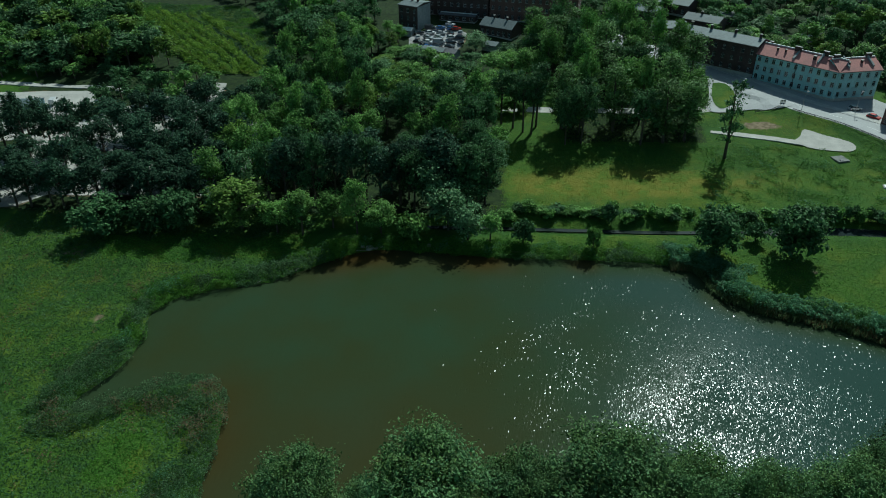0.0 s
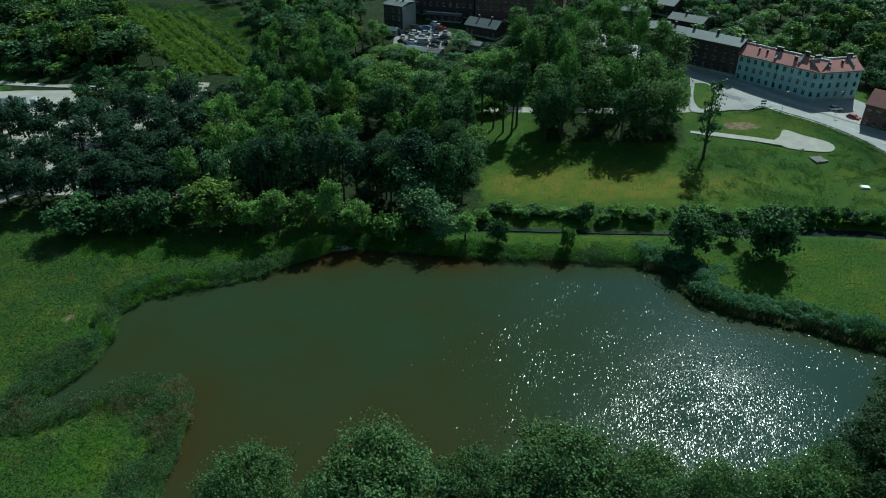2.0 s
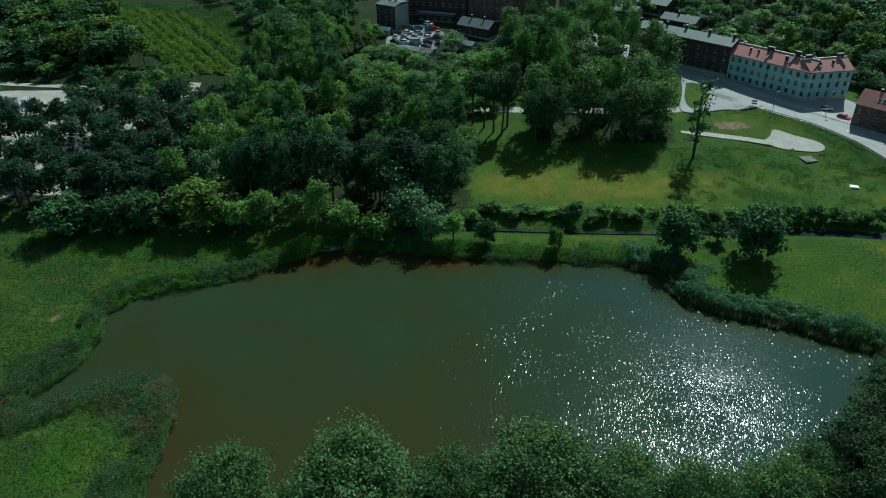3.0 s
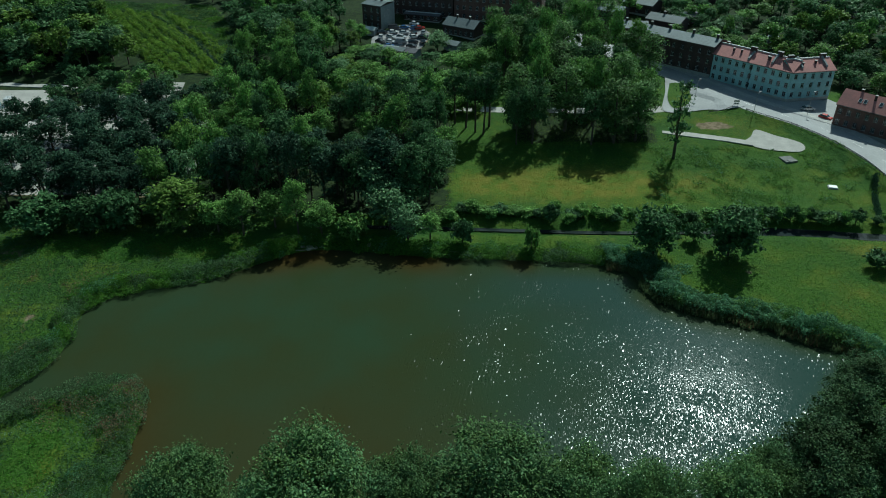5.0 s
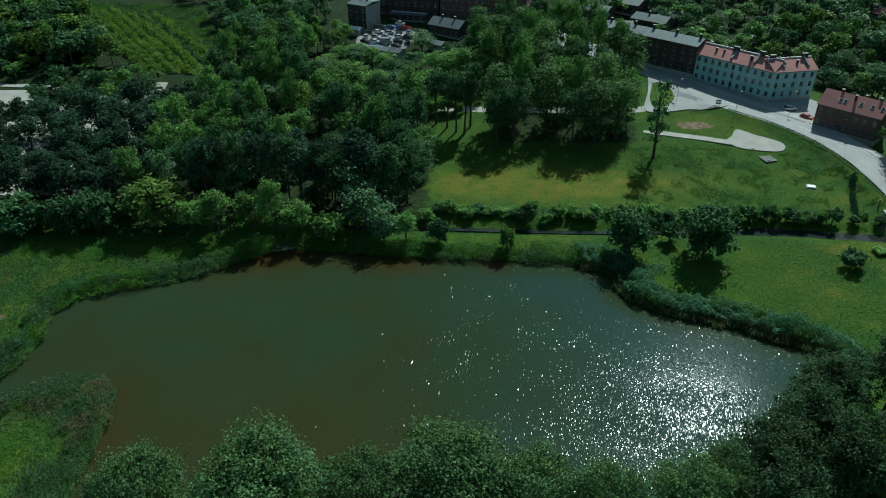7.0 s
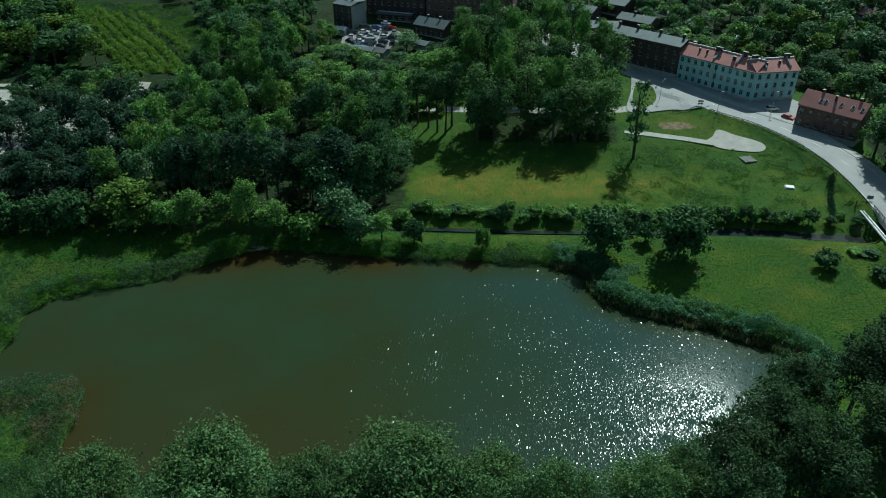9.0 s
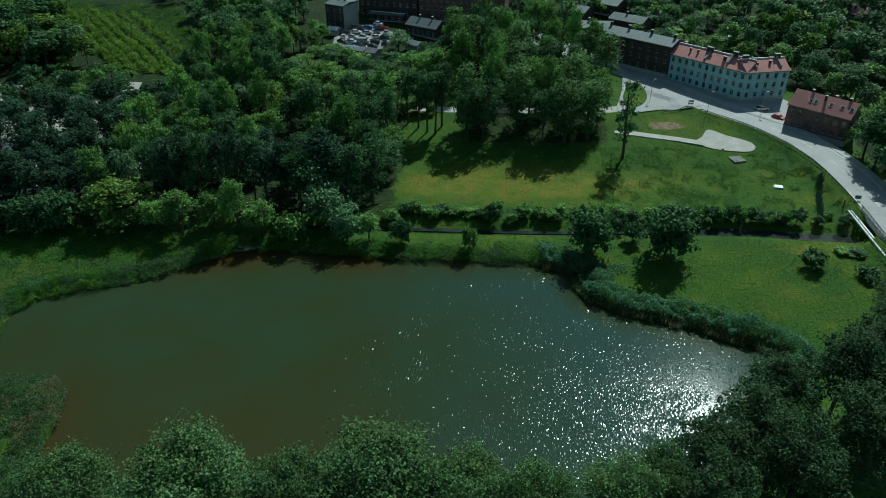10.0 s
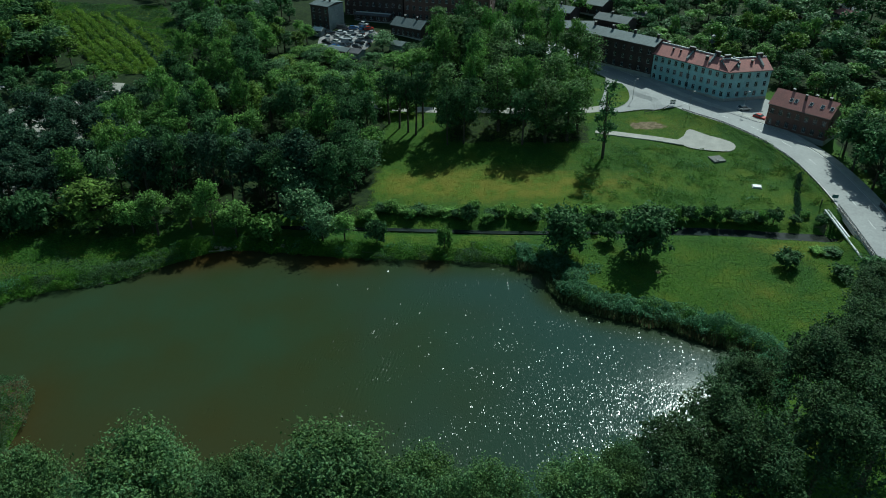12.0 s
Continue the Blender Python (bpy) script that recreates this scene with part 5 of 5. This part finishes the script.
wing(yard_house, (-150, 222, gz(-148, 223)), 8, 10, 7, 3.4, 1.0, material("blue_render", (0.16, 0.26, 0.30), rough=0.8, scale=0.3), ROOF_GREY, 3, 1, 3.0, 0)


# ---- road furniture, bridge, vehicles ----
def along(line, off, lift=0.0):
    """A line beside a line of (x, y, z)."""
    p = np.array(line)
    t = np.gradient(p[:, :2], axis=0)
    t /= np.linalg.norm(t, axis=1)[:, None]
    return np.stack([p[:, 0] + t[:, 1] * off, p[:, 1] - t[:, 0] * off, p[:, 2] + lift], 1)


def guard_rail(points, label):
    top = thing("guard_rail", label, "guard rail", at=tuple(points[0]))
    inv = Matrix.Translation(-Vector(points[0]))
    bm = bmesh.new()
    for a, b in zip(points, points[1:]):
        d = Vector(b) - Vector(a)
        m = inv @ Matrix.Translation(a) @ d.to_track_quat("X", "Z").to_matrix().to_4x4()
        box(bm, (-0.02, -0.03, 0.45), (d.length + 0.02, 0.03, 0.58), m)
        box(bm, (-0.02, -0.03, 0.64), (d.length + 0.02, 0.03, 0.77), m)
    part("beam", bm, METAL_DARK, top)
    for p in points:
        part("post", box(bmesh.new(), (-0.06, -0.06, -0.3), (0.06, 0.06, 0.8), inv @ Matrix.Translation(p)), METAL_DARK, top)


def stretch(line, y_hi, y_lo):
    return line[(line[:, 1] <= y_hi) & (line[:, 1] >= y_lo)]


guard_rail(stretch(along(road_line, 5.5), 228, 164), "dark steel guard rail along the curved road")

# bridge over the creek
deck = stretch(along(road_line, 5.3, 0.1), 164, 137)
bridge = thing("bridge", "small road bridge with a pale lattice railing over the creek", "bridge")
for side in (5.3, -5.8):
    e = stretch(along(road_line, side, 0.1), 164, 137)
    bm = bmesh.new()
    for a, b in zip(e, e[1:]):
        d = Vector(b) - Vector(a)
        box(bm, (0, -0.3, -1.0), (d.length + 0.03, 0.3, 0.12), Matrix.Translation(a) @ d.to_track_quat("X", "Z").to_matrix().to_4x4())
    part("edge_beam", bm, CONCRETE, bridge, "grey concrete edge beam")
    for a, b in zip(e, e[1:]):
        a, b = Vector(a), Vector(b)
        n = 2
        for i in range(n):
            p, q = a.lerp(b, i / n), a.lerp(b, (i + 1) / n)
            u = Vector((0, 0, 1.15))
            part("rail_post", rod(bmesh.new(), p, p + u, 0.06, n=6), METAL_DARK, bridge)
            part("rail_brace", rod(bmesh.new(), p + u * 0.12, q + u * 0.95, 0.055, n=5), METAL_DARK, bridge)
            part("rail_brace", rod(bmesh.new(), p + u * 0.95, q + u * 0.12, 0.055, n=5), METAL_DARK, bridge)
        part("rail_bar", rod(bmesh.new(), a + u, b + u, 0.07, n=6), METAL_DARK, bridge)
        part("rail_bar", rod(bmesh.new(), a + u * 0.12, b + u * 0.12, 0.06, n=6), METAL_DARK, bridge)
part("abutment", box(bmesh.new(), (133.0, 159.2, -0.6), (145.0, 160.4, 4.2)), CONCRETE, bridge, "concrete abutment")
part("abutment", box(bmesh.new(), (132.0, 146.8, -0.6), (144.0, 148.0, 4.2)), CONCRETE, bridge, "concrete abutment")

pipe = thing("pipeline", "pair of white insulated pipes crossing beside the bridge", "pipe")
for off in (0, 0.75):
    a, b = Vector((130.5 + off, 163.5, 3.4)), Vector((129.0 + off, 139.0, 3.4))
    p = part("pipe", rod(bmesh.new(), a, b, 0.27, n=12), PAINT_WHITE, pipe)
    for i in range(1, 10):
        c = a.lerp(b, i / 10)
        part("pipe_collar", rod(bmesh.new(), c, c.lerp(b, 0.01), 0.31, n=12), METAL_GREY, p)
for s in (0.04, 0.96):
    c = Vector((130.9, 163.5, 3.4)).lerp(Vector((129.4, 139.0, 3.4)), s)
    part("pipe_support", box(bmesh.new(), (c.x - 0.9, c.y - 0.4, 0.3), (c.x + 0.9, c.y + 0.4, 3.1)), CONCRETE, pipe)


def pole(x, y, height, label, arm=True):
    ob = thing("street_lamp", label, "street lamp", "street lamps", (x, y, gz(x, y)))
    part("pole", rod(bmesh.new(), (0, 0, -0.3), (0, 0, height), 0.09, 0.05), METAL_GREY, ob)
    if arm:
        part("arm", rod(bmesh.new(), (0, 0, height), (0.9, 0.9, height + 0.35), 0.04, n=6), METAL_GREY, ob)
        part("lamp_head", box(bmesh.new(), (0.7, 0.7, height + 0.28), (1.3, 1.3, height + 0.42)), METAL_DARK, ob)


for x, y, h in [(111.9, 225.2, 7), (130, 226.3, 7), (96.2, 238, 7), (148.5, 196, 8)]:
    pole(x, y, h, "grey steel street lamp beside the road")

sign = thing("road_sign", "black and white chevron board on two posts", "road sign", at=(108.2, 231.6, gz(108.2, 231.6)))
for x in (-0.55, 0.55):
    part("post", rod(bmesh.new(), (x, 0, -0.3), (x, 0, 2.4), 0.04), METAL_GREY, sign)
for z in (0.7, 1.55):
    bd = part("board", box(bmesh.new(), (-0.9, -0.08, z), (0.9, -0.04, z + 0.6)), METAL_DARK, sign, "black board")
    for x in (-0.62, -0.02, 0.58):
        part("stripe", box(bmesh.new(), (x - 0.14, -0.09, z + 0.06), (x + 0.14, -0.082, z + 0.54)), PAINT_WHITE, bd)
guard_rail([(98.2, 227.6, gz(98.2, 227.6)), (101, 228.4, gz(101, 228.4)), (104, 229.3, gz(104, 229.3)), (106.8, 230.6, gz(106.8, 230.6))], "dark low barrier at the junction")

sign = thing("road_sign", "small teal road sign seen from behind on a grey post", "road sign", at=(134.1, 167.2, 4.45))
part("post", rod(bmesh.new(), (0, 0, -0.4), (0, 0, 1.5), 0.05), METAL_GREY, sign)
part("plate", box(bmesh.new(), (-0.75, -0.09, 0.5), (0.75, -0.055, 1.5), pose(0, 0, 0, 0, 0, -10)), material("faded_teal_paint", (0.06, 0.17, 0.17), rough=0.6, scale=2, vary=0.2), sign)
post = thing("marker_post", "dark short post beside the road embankment", "post", at=(130.6, 166.4, gz(130.6, 166.4)))
part("shaft", rod(bmesh.new(), (0, 0, -0.3), (0, 0, 1.5), 0.16, 0.12), METAL_DARK, post)
part("cap", rod(bmesh.new(), (0, 0, 1.5), (0, 0, 1.8), 0.22, 0.18), METAL_DARK, post)
slab = thing("concrete_slab", "pale concrete slab lying in the grass", "slab", at=(119.4, 180.3, gz(119.4, 180.3)))
part("cover", box(bmesh.new(), (-1.1, -0.8, -0.2), (1.1, 0.8, 0.45), pose(0, 0, 0, 0, 0, -12)), PAINT_WHITE, slab)
part("base", box(bmesh.new(), (-1.3, -1.0, -0.4), (1.3, 1.0, 0.2), pose(0, 0, 0, 0, 0, -12)), CONCRETE, slab)
slab = thing("concrete_slab", "grey concrete pad with a dark hatch", "slab", at=(113.2, 196.8, gz(113.2, 196.8)))
part("pad", box(bmesh.new(), (-1.9, -1.9, -0.4), (1.9, 1.9, 0.35), pose(0, 0, 0, 0, 0, 15)), material("weathered_concrete", (0.2, 0.2, 0.19), rough=0.95, scale=0.8, vary=0.3), slab)
part("hatch", box(bmesh.new(), (-0.9, -1.5, 0.35), (-0.2, -0.8, 0.5), pose(0, 0, 0, 0, 0, 15)), METAL_DARK, slab)


# vehicles
PAINTS = {"white": car_paint("car_white", (0.75, 0.75, 0.75)), "red": car_paint("car_red", (0.42, 0.04, 0.03)), "dark": car_paint("car_dark", (0.03, 0.035, 0.045)), "silver": car_paint("car_silver", (0.42, 0.44, 0.46)), "blue": car_paint("car_blue", (0.06, 0.14, 0.32))}
LAMP = material("lamp_glass", (0.6, 0.6, 0.58), rough=0.15, scale=2, vary=0.1)
TAIL = material("tail_lamp", (0.35, 0.02, 0.02), rough=0.2, scale=2, vary=0.1)


def profile(points, half, taper):
    """A body swept across the car from its side view."""
    bm = bmesh.new()
    a = [bm.verts.new((x, -half * taper(z), z)) for x, z in points]
    b = [bm.verts.new((x, half * taper(z), z)) for x, z in points]
    bm.faces.new(a)
    bm.faces.new(b[::-1])
    n = len(points)
    for i in range(n):
        bm.faces.new((a[i], b[i], b[(i + 1) % n], a[(i + 1) % n]))
    bmesh.ops.recalc_face_normals(bm, faces=bm.faces)
    return bm


def make_car(colour, van=False):
    ob = thing("van" if van else "car", "parked " + colour + (" delivery van" if van else " hatchback car") + " on bare ground", "van" if van else "car", "parked vehicles")
    if van:
        hull = [(-2.4, 0.35), (2.4, 0.35), (2.45, 0.9), (1.7, 1.15), (1.1, 1.95), (-2.35, 2.05), (-2.45, 1.0)]
        glass = [(1.72, 1.18), (1.14, 1.88), (0.5, 1.9), (0.5, 1.18)]
        body = part("body", profile(hull, 0.95, lambda z: 1.0 if z < 1.1 else 0.93), PAINTS[colour], ob)
        part("window", profile(glass, 0.96, lambda z: 1.0 if z < 1.2 else 0.94), GLASS, body)
    else:
        hull = [(-2.05, 0.3), (2.05, 0.3), (2.1, 0.65), (1.85, 0.86), (0.95, 0.95), (-1.75, 1.0), (-2.1, 0.9)]
        body = part("body", profile(hull, 0.88, lambda z: 1.0), PAINTS[colour], ob)
        cab = [(1.0, 0.93), (0.35, 1.42), (-1.2, 1.46), (-1.95, 0.98)]
        part("window", profile(cab, 0.84, lambda z: 1.0 if z < 1.1 else 0.82), GLASS, body)
        roof = [(0.38, 1.41), (-1.22, 1.45), (-1.18, 1.50), (0.3, 1.47)]
        part("roof", profile(roof, 0.74, lambda z: 1.0), PAINTS[colour], body)
    for y in (-0.62, 0.62):
        f = 2.42 if van else 2.07
        part("headlight", box(bmesh.new(), (f, y - 0.16, 0.58), (f + 0.05, y + 0.16, 0.74)), LAMP, ob)
        part("tail_light", box(bmesh.new(), (-f - 0.06, y - 0.14, 0.66), (-f - 0.01, y + 0.14, 0.84)), TAIL, ob)
    for x in (-1.3, 1.3):
        for y in (-0.8, 0.8):
            w = part("wheel", rod(bmesh.new(), (x, y - 0.1, 0.32), (x, y + 0.1, 0.32), 0.32, n=14), TYRE, ob)
            part("rim", rod(bmesh.new(), (x, y - 0.105, 0.32), (x, y + 0.105, 0.32), 0.2, n=10), METAL_GREY, w)
    return ob


MODELS = {}


def park(colour, x, y, turn, van=False, z=None):
    m = pose(x, y, gz(x, y) + 0.28 if z is None else z, 0, 0, turn)
    if (colour, van) not in MODELS:
        MODELS[colour, van] = make_car(colour, van)
        MODELS[colour, van].matrix_world = m
    else:
        copy_thing(MODELS[colour, van], m)


park("red", -1.5, 306.5, 15)
park("white", 131.6, 230.0, 8)
park("red", 134.3, 222.6, -48)
g = np.random.default_rng(51)
tones = ["white", "silver", "silver", "dark", "silver", "dark", "blue", "white"]
for i in range(30):
    x, y = -17 + 4.4 * (i % 5) + g.uniform(-0.4, 0.4), 285 + 5.4 * (i // 5) + g.uniform(-0.4, 0.4)
    if inside(np.array([x]), np.array([y]), YARD)[0]:
        park(tones[int(g.integers(8))], x, y, g.uniform(-30, 30) + 90 * int(g.integers(2)), bool(g.integers(5) == 0))
for i in range(20):
    park(tones[int(g.integers(8))], -126 + 3.1 * i, 178 + 0.7 * (i % 3) + g.uniform(-0.3, 0.3), 84 + g.uniform(-4, 4), i % 5 == 0)
for i in range(9):
    park(tones[int(g.integers(8))], -120 + 6.1 * i, 198 + g.uniform(-0.4, 0.4), 4 + g.uniform(-4, 4), i % 3 == 0)
for i in range(8):
    park(tones[int(g.integers(8))], -108 + 2.9 * i, 227 + g.uniform(-0.4, 0.4), 86 + g.uniform(-4, 4), i % 3 == 0)
park("white", -141, 213, 15, True)
park("white", -139, 232, 100, True)

# low trees and bushes by the bridge
for kind, x, y, h, r in [("bush_dark", 112.2, 140.3, 4.2, 2.9), ("bush_dark", 125, 146, 1.7, 2.4), ("bush", 121.5, 146.5, 1.4, 1.8), ("bush_dark", 123, 136, 3.0, 2.6), ("bush_dark", 128, 134, 4.4, 3.2), ("bush", 125.8, 163.5, 2.0, 1.3), ("bush_dark", 122, 160.5, 2.4, 1.6), ("bush_dark", 128.5, 160, 2.2, 1.6)]:
    plant(kind, x, y, h, r, "bushes by the bridge")


# stones and driftwood on the shore
STONE = material("pale_stone", (0.42, 0.38, 0.32), rough=0.9, scale=1.2, vary=0.3, bump=0.03)
WOOD = material("bleached_wood", (0.40, 0.36, 0.30), rough=0.85, scale=1.5, vary=0.3, bump=0.02)


def stone(x, y, s, seed):
    r = np.random.default_rng(seed)
    ob = thing("stone", "pale weathered stone at the water's edge", "stone", "stones on the shore", (x, y, max(gz(x, y), 0.0)))
    bm = bmesh.new()
    bmesh.ops.create_icosphere(bm, subdivisions=2, radius=s)
    for v in bm.verts:
        v.co *= 1 + 0.22 * noise.noise(v.co * 1.4 / s + Vector((seed, 0, 0)))
        v.co.z *= 0.55
    part("rock", bm, STONE, ob)


def driftwood(x, y, length, turn, seed):
    r = np.random.default_rng(seed)
    ob = thing("driftwood", "bleached fallen branch lying at the shore", "branch", "driftwood on the shore", (x, y, max(gz(x, y), 0.0) + 0.12))
    ob.rotation_euler.z = radians(turn)
    p = [Vector((length * s, 0.25 * math.sin(3 * s + seed), 0.05 * s)) for s in (0, 0.3, 0.65, 1)]
    bm = bmesh.new()
    for i in range(3):
        rod(bm, p[i], p[i + 1], 0.16 - 0.035 * i, 0.125 - 0.035 * i, 7)
    part("stem", bm, WOOD, ob)
    for s in (1, 2):
        part("twig", rod(bmesh.new(), p[s], p[s] + Vector((length * 0.3, (-1) ** s * length * 0.22, 0.3)), 0.06, 0.02, 5), WOOD, ob)


for i, (x, y, s) in enumerate([(-21, 147.6, 1.0), (-19.6, 147.9, 0.7), (-22.6, 147.9, 0.6), (-18.2, 148.2, 0.5), (-6.5, 148.6, 0.6)]):
    stone(x, y, s, i + 1)
for i, (x, y, l, t) in enumerate([(-45, 132.4, 4.0, 35), (-37, 137.2, 3.0, 60), (-24.0, 146.2, 3.4, 15), (13, 146.4, 2.6, -10), (57.5, 139.3, 2.4, -40)]):
    driftwood(x, y, l, t, i)
